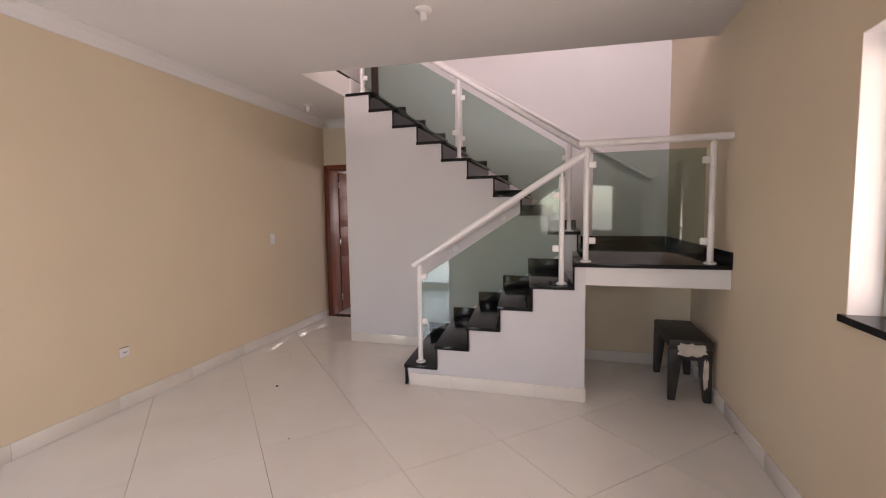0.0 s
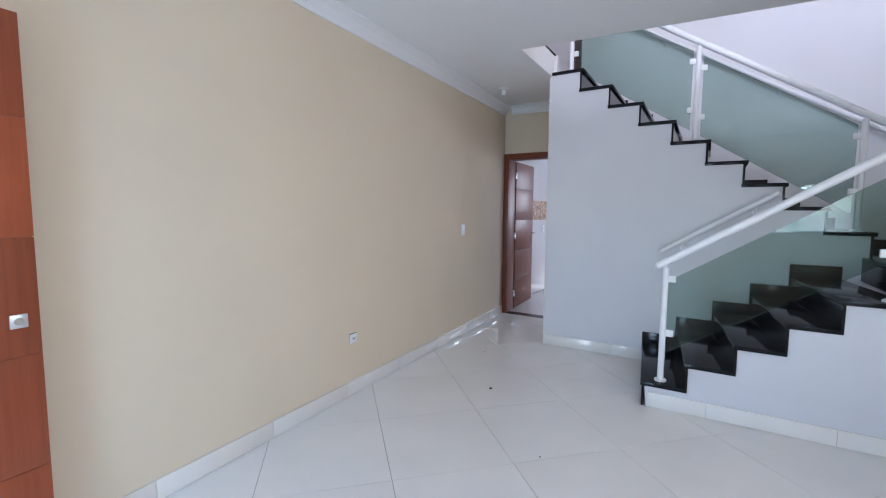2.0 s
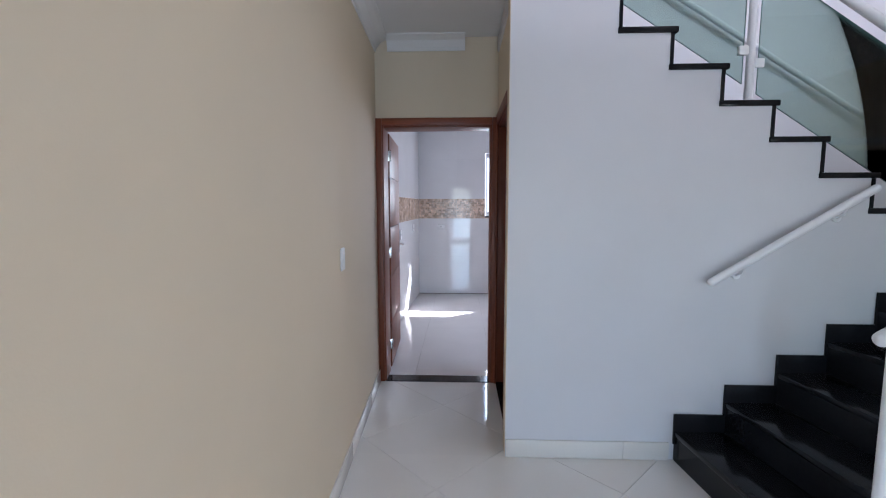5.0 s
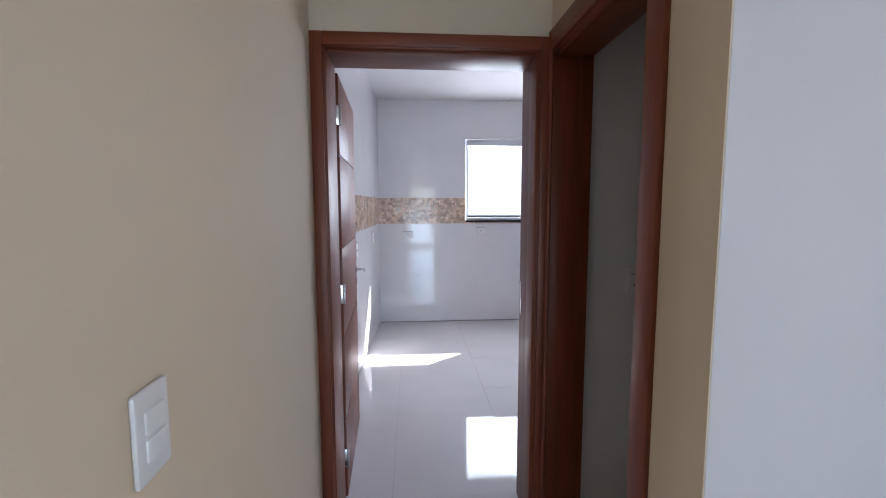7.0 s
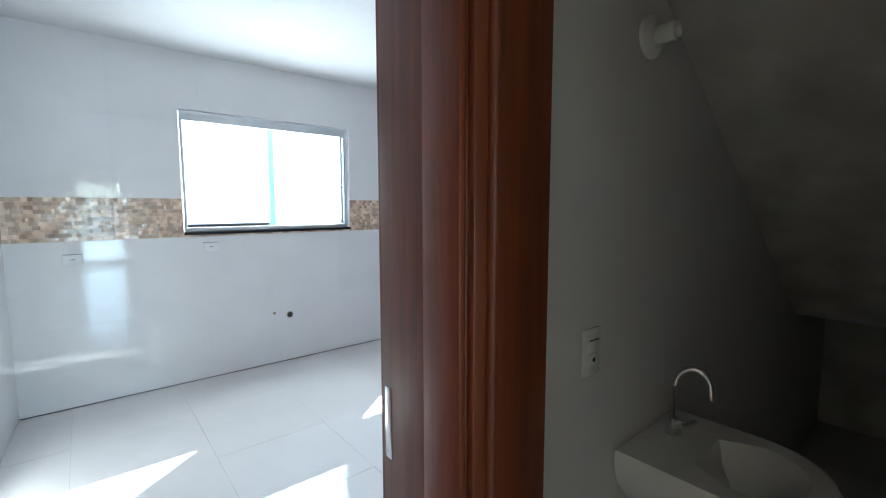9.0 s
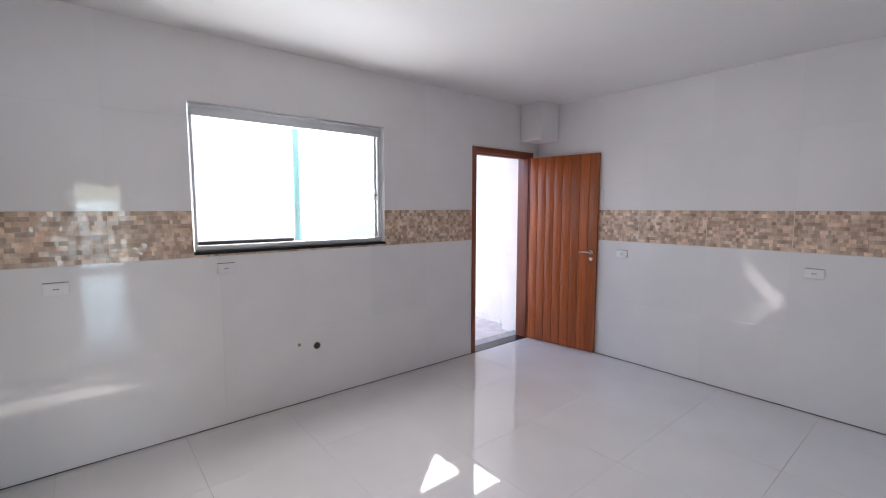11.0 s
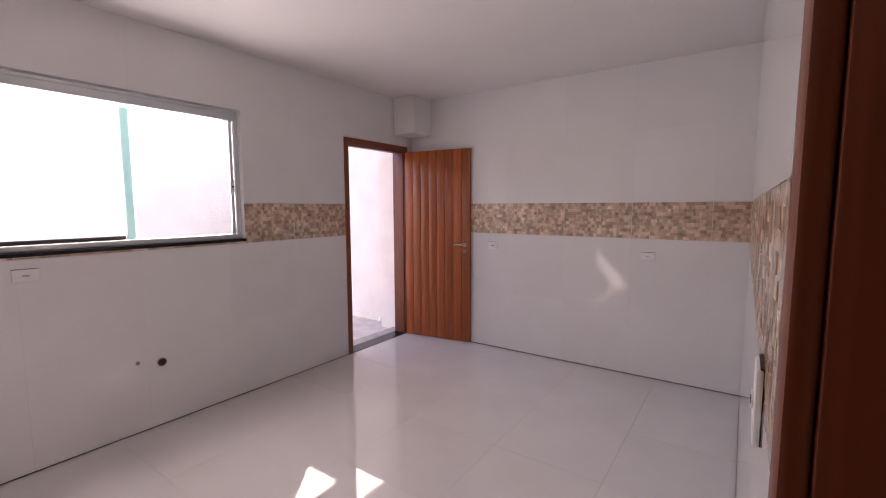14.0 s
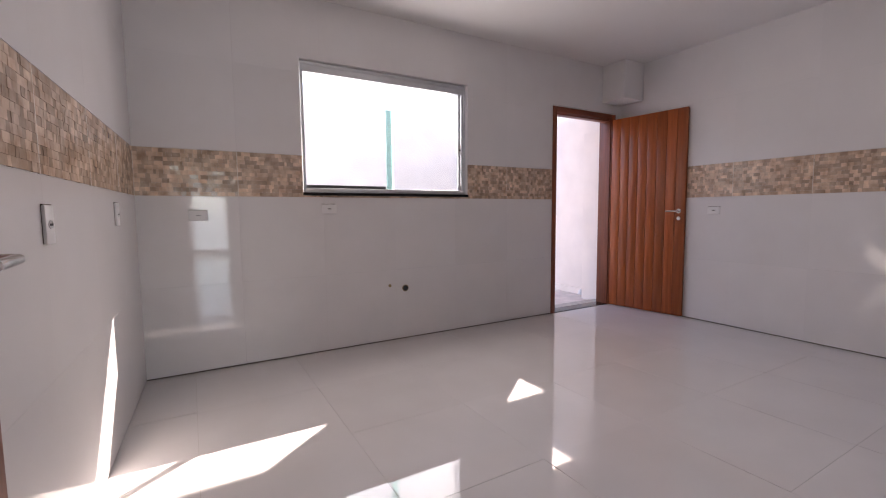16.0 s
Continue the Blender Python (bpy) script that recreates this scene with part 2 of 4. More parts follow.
def mesh_of(name, bm, mat, smooth=False):
    me = bpy.data.meshes.new(name)
    bm.to_mesh(me)
    bm.free()
    me.materials.append(mat)
    if smooth:
        me.shade_smooth()
        me.set_sharp_from_angle(angle=radians(40))
    return me


def part(name, bm, mat, parent, label="", smooth=True):
    ob = new(name, mesh_of(name, bm, mat, smooth))
    ob.parent = parent
    if label:
        ob["label"] = label
    return ob


def thing(name, label, category, group="", m=None):
    ob = new(name)
    ob.empty_display_size = 0.1
    if m is not None:
        ob.matrix_world = m
    return tagged(ob, label, category, group)


def solid(name, bm, mat, label, category, kind="", group="", m=None, smooth=False):
    ob = new(name, mesh_of(name, bm, mat, smooth))
    if m is not None:
        ob.matrix_world = m
    return tagged(ob, label, category, group, kind)


def wall_bm(u0, u1, z0, z1, v0, v1, holes=()):
    """A wall along u with thickness v0..v1 and holes (ua, ub, za, zb) that go through it."""
    us = sorted({u0, u1, *[h for q in holes for h in q[:2]]})
    zs = sorted({z0, z1, *[h for q in holes for h in q[2:]]})
    us = [u for u in us if u0 <= u <= u1]
    zs = [z for z in zs if z0 <= z <= z1]
    full = {}
    for i in range(len(us) - 1):
        for k in range(len(zs) - 1):
            cu, cz = (us[i] + us[i + 1]) / 2, (zs[k] + zs[k + 1]) / 2
            full[i, k] = not any(a < cu < b and c < cz < d for a, b, c, d in holes)
    bm = bm_new()
    seen = {}

    def vert(u, v, z):
        key = (u, v, z)
        if key not in seen:
            seen[key] = bm.verts.new(key)
        return seen[key]

    for (i, k), f in full.items():
        if not f:
            continue
        a, b, c, d = us[i], us[i + 1], zs[k], zs[k + 1]
        bm.faces.new([vert(*p) for p in ((a, v0, c), (b, v0, c), (b, v0, d), (a, v0, d))])
        bm.faces.new([vert(*p) for p in ((a, v1, c), (a, v1, d), (b, v1, d), (b, v1, c))])
        if not full.get((i - 1, k)):
            bm.faces.new([vert(*p) for p in ((a, v0, c), (a, v0, d), (a, v1, d), (a, v1, c))])
        if not full.get((i + 1, k)):
            bm.faces.new([vert(*p) for p in ((b, v0, c), (b, v1, c), (b, v1, d), (b, v0, d))])
        if not full.get((i, k - 1)):
            bm.faces.new([vert(*p) for p in ((a, v0, c), (a, v1, c), (b, v1, c), (b, v0, c))])
        if not full.get((i, k + 1)):
            bm.faces.new([vert(*p) for p in ((a, v0, d), (b, v0, d), (b, v1, d), (a, v1, d))])
    bmesh.ops.recalc_face_normals(bm, faces=bm.faces)
    return bm


ALONG_Y = Matrix(((0, 1, 0, 0), (1, 0, 0, 0), (0, 0, 1, 0), (0, 0, 0, 1)))


def wall(name, along, u0, u1, z0, z1, v0, v1, mat, label, holes=(), m=None):
    bm = wall_bm(u0, u1, z0, z1, v0, v1, holes)
    if along == "y":
        bmesh.ops.transform(bm, matrix=ALONG_Y, verts=bm.verts)
        bmesh.ops.reverse_faces(bm, faces=bm.faces)
    if m is not None:
        bmesh.ops.transform(bm, matrix=m, verts=bm.verts)
    return solid(name, bm, mat, label, "wall", "structure")


# ---------- plan ----------
CEIL = 2.737
KCEIL = 2.74
UP = 5.45
FRONT = -6.05
RIGHT = 4.40
STAIR_Y = -1.02
SIDE_Y = -2.06
BACK = 0.09
END_Y = 0.04
CORR_X = 0.98
WB = 0.14
K0, K1, KX0, KX1 = 0.310, 3.655, 0.015, 4.75
KSLANT = 0.042
SLANT = math.atan(0.037)
LEFT = Matrix.Translation((0.02, 0, 0)) @ Matrix.Rotation(SLANT, 4, "Z")   # local y along the left wall, x into the room

# outside
solid("ground", box(-300, 300, -300, 300, -0.30, -0.12), M_GROUND, "bare brown ground reaching to the horizon", "ground", "structure")
slab = box(-0.6, 5.2, -6.4, 4.0, -0.118, -0.012)
solid("foundation_slab", slab, M_GROUT, "concrete slab under the tiled floors", "floor", "structure")

# added out of view: blocks the low sky that the kitchen floor would mirror
wall("wall_neighbour_yard", "y", 0.0, 24.0, -0.12, 5.65, 9.0, 9.2, M_YARD, "tall unseen plastered wall added to block sky glare beyond the yard")
# added out of view: keeps direct sun from entering by the side window
wall("wall_neighbour", "y", -12, 1.0, -0.12, 3.4, 6.0, 6.2, M_YARD, "unseen plastered wall added to keep sun out of the side window")

# living room shell
wall("wall_left", "y", -6.6, 0.05, 0, CEIL, -0.16, 0.0, M_YELLOW, "cream painted plaster wall of the living room", m=LEFT)
wall("wall_right", "y", -6.2, 0.168, 0, UP, RIGHT, RIGHT + 0.22, M_YELLOW, "cream painted wall with a side window",
     [(-4.88, -3.33, 0.99, 2.09)])
wall("wall_front", "x", -0.1, RIGHT, 0, CEIL, FRONT - 0.2, FRONT, M_YELLOW, "cream painted front wall with door and window",
     [(0.34, 1.26, 0, 2.13), (2.78, 4.0, 1.07, 1.95)])
wall("wall_niche", "x", 3.40, RIGHT, 0, 1.0, STAIR_Y, STAIR_Y + 0.10, M_YELLOW, "cream painted wall of the niche below the landing")
wall("wall_stair", "x", 0.95, 3.40, 0, 1.0, STAIR_Y, STAIR_Y + 0.10, M_WHITE_SHADED, "white painted wall below the upper stair flight")
wall("wall_corridor_end", "x", -0.02, 0.978, 0, CEIL, END_Y, 0.17, M_YELLOW, "cream painted wall round the kitchen doorway",
     [(0.039, 0.956, 0, 2.111)])
wall("wall_back_stairwell", "x", 0.967, RIGHT, 0, UP, BACK, 0.168, M_WHITE, "white painted back wall of the stairwell")
wall("wall_corridor_right", "y", -0.92, 0.0895, 0, CEIL, CORR_X, 1.16, M_YELLOW, "cream painted corridor wall with the washroom doorway",
     [(-0.731, 0.066, 0, 2.103)])
wall("wall_upper_left", "y", -3.6, BACK, 2.96, UP, -0.2, -0.05, M_WHITE, "white painted wall of the upper floor")
wall("wall_upper_back", "x", -0.2, 0.966, 2.96, UP, BACK, 0.168, M_WHITE, "white painted back wall of the upper floor")
# unseen wall; its opening is assumed, to let the stairwell fill in
wall("wall_upper_front", "x", -0.2, RIGHT, 2.96, UP, -3.75, -3.6, M_WHITE, "unseen white upper wall with an assumed opening for the fill light",
     [(2.4, 4.0, 3.7, 4.9)])
solid("ceiling", prism([(-0.05, -6.05), (RIGHT, -6.05), (RIGHT, -1.58), (0.955, -1.83), (0.955, -0.92), (0.985, -0.92), (0.985, END_Y), (-0.05, END_Y)], CEIL, 2.955),
      M_CEIL, "smooth white plaster ceiling of the living room", "ceiling", "structure")
solid("ceiling_upper", box(-0.2, RIGHT + 0.2, -3.75, 0.3, UP, UP + 0.15), M_CEIL, "white ceiling over the stairwell", "ceiling", "structure")

# kitchen shell
solid("ceiling_kitchen", box(-0.3, 4.95, 0.17, K1 + 0.16, KCEIL, KCEIL + 0.15), M_CEIL, "smooth white kitchen ceiling", "ceiling", "structure")
solid("eave", box(-1.0, 7.5, K1 + 0.161, 4.76, KCEIL, KCEIL + 0.12), M_YARD, "white plastered eave over the yard", "eave", "structure")
WIN = (1.085, 2.605, 1.255, 2.285)
KDOOR = (3.71, 4.64, 0, 2.205)
wall("wall_kitchen_far", "x", -0.15, 4.98, 0, KCEIL, K1 + 0.008, K1 + 0.16, M_WGROUT, "kitchen wall behind white tiles with window and door", [WIN, KDOOR])
wall("wall_kitchen_right", "y", K0 - 0.15, K1 + 0.16, 0, KCEIL, KX1 + 0.008, KX1 + 0.2, M_WGROUT, "kitchen wall behind white tiles")
wall("wall_kitchen_left", "y", -(K1 - 0.17), 0.16, 0, KCEIL, -0.15, -0.008, M_WGROUT, "kitchen wall behind white tiles and band",
     m=Matrix.Translation((KX0, K1, 0)) @ Matrix.Rotation(-math.atan(KSLANT), 4, "Z"))
wall("wall_kitchen_near", "x", -0.16, 4.78, 0, KCEIL, 0.17, K0 - 0.008, M_WHITE, "kitchen wall round the corridor doorway",
     [(0.039, 0.956, 0, 2.111)])

# washroom under the stair
solid("washroom_ceiling", add_prism(bm_new(), [(1.06, 2.565), (3.38, 1.0), (3.38, 0.93), (1.06, 2.495)], -0.92, BACK),
      M_PLASTER_SHADED, "sloping plaster underside of the stair, coloured darker for shade", "ceiling", "structure")
o = bpy.data.objects["washroom_ceiling"]
o.data.transform(Matrix(((1, 0, 0, 0), (0, 0, 1, 0), (0, 1, 0, 0), (0, 0, 0, 1))))

solid("corridor_corner", box(0.9465, 0.9495, -1.0192, -0.921, 0, CEIL - 0.001), M_YELLOW, "cream painted return of the stair wall", "wall", "structure")

# added wall in the darkened plaster, hides the cream wall behind it
wall("wall_washroom_end", "y", -0.92, BACK, 0, 0.893, 4.30, 4.398, M_PLASTER_SHADED, "added end wall under the landing, coloured darker for shade")

# crown moulding
def crown(length):
    prof = [(0, -0.10), (0.012, -0.10), (0.018, -0.075), (0.05, -0.035), (0.085, -0.018), (0.105, -0.012), (0.105, 0), (0, 0)]
    bm = bm_new()
    a = [bm.verts.new((x, 0, z)) for x, z in prof]
    b = [bm.verts.new((x, length, z)) for x, z in prof]
    n = len(prof)
    bm.faces.new(a)
    bm.faces.new(b[::-1])
    for i in range(n):
        bm.faces.new((a[i], b[i], b[(i + 1) % n], a[(i + 1) % n]))
    bmesh.ops.recalc_face_normals(bm, faces=bm.faces)
    return bm


solid("crown_moulding", crown(6.05), M_CEIL, "white plaster crown moulding along the wall top", "trim", "structure",
      m=LEFT @ Matrix.Translation((0.001, -6.02, CEIL - 0.001)))
solid("crown_moulding", crown(0.60), M_CEIL, "short white plaster moulding over the doorway", "trim", "structure",
      m=Matrix.Translation((0.12, END_Y - 0.001, CEIL - 0.001)) @ Matrix.Rotation(radians(-90), 4, "Z"))

# ---------- stair ----------
SKEW = 0.11
def sx(x, y):
    """Steps run slightly askew between the two sides."""
    return x - SKEW * (y - SIDE_Y) / (STAIR_Y - SIDE_Y)


R1, R2 = 0.1767, 0.1887
LAND = 6 * R1
XN = [2.03, 2.30, 2.57, 2.825, 3.075, 3.38]       # lower nosings
stairs = thing("staircase", "two-flight stair with black granite treads and white sides", "staircase")
side = bm_new()
pts = [(2.05, 0)]
for i in range(5):
    pts += [(XN[i] + 0.003, (i + 1) * R1 - 0.028), (XN[i + 1] + 0.003, (i + 1) * R1 - 0.028)]
pts += [(3.383, LAND - 0.03), (3.46, LAND - 0.03), (3.46, 0)]
body = add_prism(side, pts, SIDE_Y + 0.012, STAIR_Y - 0.002)
bmesh.ops.transform(body, matrix=Matrix(((1, 0, 0, 0), (0, 0, 1, 0), (0, 1, 0, 0), (0, 0, 0, 1))), verts=body.verts)
for v in body.verts:
    if v.co.y > -1.5 and v.co.x < 3.3:
        v.co.x = sx(v.co.x, v.co.y)
bmesh.ops.recalc_face_normals(body, faces=body.faces)
part("flight_body", body, M_WHITE_SHADED, stairs, "white painted stair side", smooth=False)
for i in range(5):
    z = (i + 1) * R1
    y0, y1 = SIDE_Y - 0.008, STAIR_Y - 0.003
    a, b = XN[i] - 0.020, XN[i + 1] + 0.002
    part("tread", prism([(sx(a, y0), y0), (sx(b, y0), y0), (sx(b, y1), y1), (sx(a, y1), y1)], z - 0.028, z, 0.003), M_GRANITE, stairs)
    a, b = XN[i] - 0.012, XN[i] + 0.002
    part("riser", prism([(sx(a, y0), y0 + 0.004), (sx(b, y0), y0 + 0.004), (sx(b, y1), y1), (sx(a, y1), y1)], z - R1 + 0.001, z - 0.029), M_GRANITE, stairs)
    xs, xe = sx(XN[i], y1) - 0.022, sx(XN[i + 1], y1) - 0.011
    part("stepped_skirting", box(xs, xe, y1 - 0.014, y1, max(0.002, z - R1 + 0.101), z + 0.1, 0.001), M_GRANITE, stairs)
part("riser", box(XN[5] - 0.012, XN[5] + 0.002, SIDE_Y - 0.004, STAIR_Y, LAND - R1 + 0.001, LAND - 0.031), M_GRANITE, stairs)
# landing
part("landing_slab", box(3.44, RIGHT - 0.002, SIDE_Y + 0.012, BACK - 0.002, LAND - 0.165, LAND - 0.031), M_WHITE, stairs, "white painted landing edge", smooth=False)
part("landing_top", box(3.365, RIGHT - 0.003, SIDE_Y - 0.012, BACK - 0.003, LAND - 0.03, LAND, 0.003), M_GRANITE, stairs, "polished black granite landing")
part("landing_skirting", box(RIGHT - 0.018, RIGHT - 0.002, SIDE_Y - 0.008, BACK - 0.02, LAND + 0.001, LAND + 0.09, 0.001), M_GRANITE, stairs)
part("landing_skirting", box(3.46, RIGHT - 0.02, BACK - 0.018, BACK - 0.002, LAND + 0.001, LAND + 0.09, 0.001), M_GRANITE, stairs)
# upper flight: tread k has its left end at XL[k]
XL = [3.133 - 0.27 * k for k in range(9)]
pts = []
for k in range(9):
    z = LAND + (k + 1) * R2 - 0.03
    pts += [(XL[k] + 0.27, z), (XL[k], z)]
pts += [(0.967, LAND + 9 * R2 - 0.03), (0.967, 2.63), (3.42, 0.975)]
pts.pop(-4)
body = add_prism(bm_new(), pts, STAIR_Y + 0.001, BACK - 0.001)
bmesh.ops.transform(body, matrix=Matrix(((1, 0, 0, 0), (0, 0, 1, 0), (0, 1, 0, 0), (0, 0, 0, 1))), verts=body.verts)
bmesh.ops.recalc_face_normals(body, faces=body.faces)
part("flight_body", body, M_WHITE_SHADED, stairs, "white painted stair side", smooth=False)
for k in range(9):
    z = LAND + (k + 1) * R2
    xl = max(XL[k], 0.968)
    part("tread", box(xl - 0.004, XL[k] + 0.305, STAIR_Y - 0.012, BACK - 0.003, z - 0.03, z, 0.003), M_GRANITE, stairs)
    part("riser", box(XL[k] + 0.271, XL[k] + 0.287, STAIR_Y - 0.006, BACK - 0.003, z - R2 + 0.001, z - 0.031), M_GRANITE, stairs)
    part("stepped_skirting", box(xl, XL[k] + 0.27, BACK - 0.018, BACK - 0.003, z + 0.001, z + 0.095), M_GRANITE, stairs)
solid("floor_upper", box(-0.2, 0.95, -1.83, BACK, 2.956, 2.985), M_GRANITE, "black granite floor at the stair head", "floor", "structure")
# stair wall face between the floor and the steps
fill = [(0.95, 1.0), (3.405, 1.0)]
for k in range(9):
    z = LAND + (k + 1) * R2 - 0.032
    fill += [(XL[k] + 0.268, z), (max(XL[k] - 0.0, 0.968) if k < 8 else 0.95, z)] if k else [(XL[0] + 0.268, 1.0 + 0.001), (XL[0] + 0.268, z), (XL[0], z)]
clean = []
for p in fill:
    if not clean or (abs(p[0] - clean[-1][0]) > 1e-4 or abs(p[1] - clean[-1][1]) > 1e-4):
        clean.append(p)
body = add_prism(bm_new(), clean, STAIR_Y, STAIR_Y + 0.09)
bmesh.ops.transform(body, matrix=Matrix(((1, 0, 0, 0), (0, 0, 1, 0), (0, 1, 0, 0), (0, 0, 0, 1))), verts=body.verts)
bmesh.ops.recalc_face_normals(body, faces=body.faces)
solid("wall_stair_upper", body, M_WHITE_SHADED, "white painted wall stepping up under the granite treads", "wall", "structure")


# ---------- railings ----------
def post(parent, x, y, z0, z1):
    p = part("post", rod((x, y, z0 + 0.008), (x, y, z1), 0.021, 20), M_RAIL, parent)
    part("base_flange", lathe([(0.040, 0), (0.040, 0.010), (0.030, 0.016), (0.022, 0.018)], 20), M_RAIL, p).location = (x, y, z0)
    part("saddle", rod((x, y, z1 - 0.004), (x, y, z1 + 0.035), 0.010, 12), M_RAIL, p)
    return p


def clamp(p, x, y, z, s):
    a, b = sorted((x + s * 0.018, x + s * 0.068))
    part("glass_clamp", box(a, b, y - 0.014, y + 0.014, z - 0.024, z + 0.024, 0.006), M_CLAMP, p)


def pane_xz(parent, pts, y, t=0.008):
    bm = add_prism(bm_new(), pts, y - t / 2, y + t / 2)
    bmesh.ops.transform(bm, matrix=Matrix(((1, 0, 0, 0), (0, 0, 1, 0), (0, 1, 0, 0), (0, 0, 0, 1))), verts=bm.verts)
    bmesh.ops.recalc_face_normals(bm, faces=bm.faces)
    ob = part("glass_panel", bm, M_GLASS, parent, "greenish safety glass panel", smooth=False)
    ob.data.materials.append(M_GLASS_EDGE)
    for poly in ob.data.polygons:
        poly.material_index = 0 if abs(poly.normal.y) > 0.9 else 1
    ob.visible_shadow = False
    return ob


def top_rail(parent, a, b, r=0.026):
    q = part("top_rail", rod(a, b, r, 20), M_RAIL, parent)
    for e in (a, b):
        bm = bm_new()
        bmesh.ops.create_uvsphere(bm, u_segments=16, v_segments=8, radius=r, matrix=Matrix.Translation(e))
        part("end_cap", bm, M_RAIL, q)
    return q


low = thing("stair_railing", "white tubular railing with green glass along the lower flight", "railing", "stair railings")
YL = -1.975
p1 = post(low, 2.13, YL, R1, 1.0)
p2 = post(low, 3.285, YL, 5 * R1, 1.70)
top_rail(low, (2.085, YL, 1.012), (3.46, YL, 1.872))
pane_xz(low, [(2.150, 0.385), (3.264, 1.11), (3.264, 1.62), (2.150, 0.905)], YL)
for p, x, z, s in ((p1, 2.13, 0.92, 1), (p1, 2.13, 0.53, 1), (p2, 3.285, 1.56, -1), (p2, 3.285, 1.16, -1)):
    clamp(p, x, YL, z, s)

lnd = thing("landing_railing", "white tubular railing with green glass on the landing", "railing", "stair railings")
p1 = post(lnd, 3.46, YL - 0.005, LAND, 1.90)
p2 = post(lnd, 4.285, YL - 0.005, LAND, 1.90)
top_rail(lnd, (3.42, YL - 0.005, 1.935), (4.39, YL - 0.005, 1.935))
pane_xz(lnd, [(3.505, 1.14), (4.24, 1.14), (4.24, 1.865), (3.505, 1.865)], YL - 0.005)
for p, x, s in ((p1, 3.46, 1), (p2, 4.285, -1)):
    for z in (1.22, 1.78):
        clamp(p, x, YL - 0.005, z, s)

upr = thing("stair_railing", "white tubular railing with green glass along the upper flight", "railing", "stair railings")
YU = -0.965
def zr(x):
    return 2.10 + (3.36 - x) * 0.655
p1 = post(upr, 3.33, YU, LAND + R2, zr(3.33) - 0.035)
p2 = post(upr, 2.23, YU, LAND + 5 * R2, zr(2.23) - 0.035)
p3 = post(upr, 1.14, YU, LAND + 9 * R2, zr(1.14) - 0.035)
top_rail(upr, (3.43, YU, zr(3.43)), (1.0, YU, zr(1.0)))
for a, b in ((2.27, 3.29), (1.18, 2.19)):
    pane_xz(upr, [(a, zr(a) - 0.765), (b, zr(b) - 0.765), (b, zr(b) - 0.10), (a, zr(a) - 0.10)], YU)
for p, x, s in ((p1, 3.33, -1), (p2, 2.23, 1), (p2, 2.23, -1), (p3, 1.14, 1)):
    for d in (0.19, 0.60):
        clamp(p, x, YU, zr(x + s * 0.05) - d, s)


def wall_rail(label, a, b, brackets, wall_y):
    h = thing("wall_handrail", label, "handrail", "wall handrails")
    top_rail(h, a, b, 0.021)
    a, b = Vector(a), Vector(b)
    for f in brackets:
        p = a.lerp(b, f)
        s = 1 if wall_y > p.y else -1
        br = part("bracket", tube([p + Vector((0, 0, -0.018)), p + Vector((0, 0.012 * s, -0.05)), (p.x, wall_y - 0.01 * s, p.z - 0.07)], 0.007), M_RAIL, h)
        part("bracket_plate", rod((p.x, wall_y - 0.012 * s, p.z - 0.07), (p.x, wall_y - 0.001 * s, p.z - 0.07), 0.022, 16), M_RAIL, br)


wall_rail("short white tubular handrail on the stair wall", (2.03, -1.085, 1.045), (2.83, -1.085, 1.54), (0.2, 0.83), STAIR_Y)
wall_rail("long white tubular handrail on the stairwell back wall", (4.2, BACK - 0.065, 1.80), (1.3, BACK - 0.065, 3.62), (0.12, 0.45, 0.8), BACK)


# ---------- skirtings ----------
def skirting(u0, u1, axis, at, sgn, m=None, step=0.67, start=None, h=0.105):
    """Porcelain skirting pieces along a wall."""
    holder = tagged(new("baseboard"), "glossy off-white porcelain skirting", "baseboard", kind="structure")
    if m is not None:
        holder.matrix_world = m
    u = u0 if start is None else start
    while u < u1 - 0.01:
        a, b = max(u, u0), min(u + step, u1)
        if b - a > 0.01:
            lo, hi = sorted((at + sgn * 0.001, at + sgn * 0.012))
            bm = box(a + 0.0008, b - 0.0008, lo, hi, 0.001, h, 0.0012) if axis == "x" else box(lo, hi, a + 0.0008, b - 0.0008, 0.001, h, 0.0012)
            part("skirting_tile", bm, M_SKIRT, holder)
        u += step


skirting(-4.79, 0.02, "y", 0.0, 1, LEFT, start=-5.1)
skirting(0.952, 1.88, "x", STAIR_Y, -1)
skirting(3.47, RIGHT - 0.012, "x", STAIR_Y, -1)
skirting(2.06, 3.462, "x", SIDE_Y + 0.012, -1, start=1.75)
skirting(SIDE_Y + 0.02, STAIR_Y - 0.014, "y", 3.46, 1)
skirting(FRONT, STAIR_Y - 0.013, "y", RIGHT, -1)


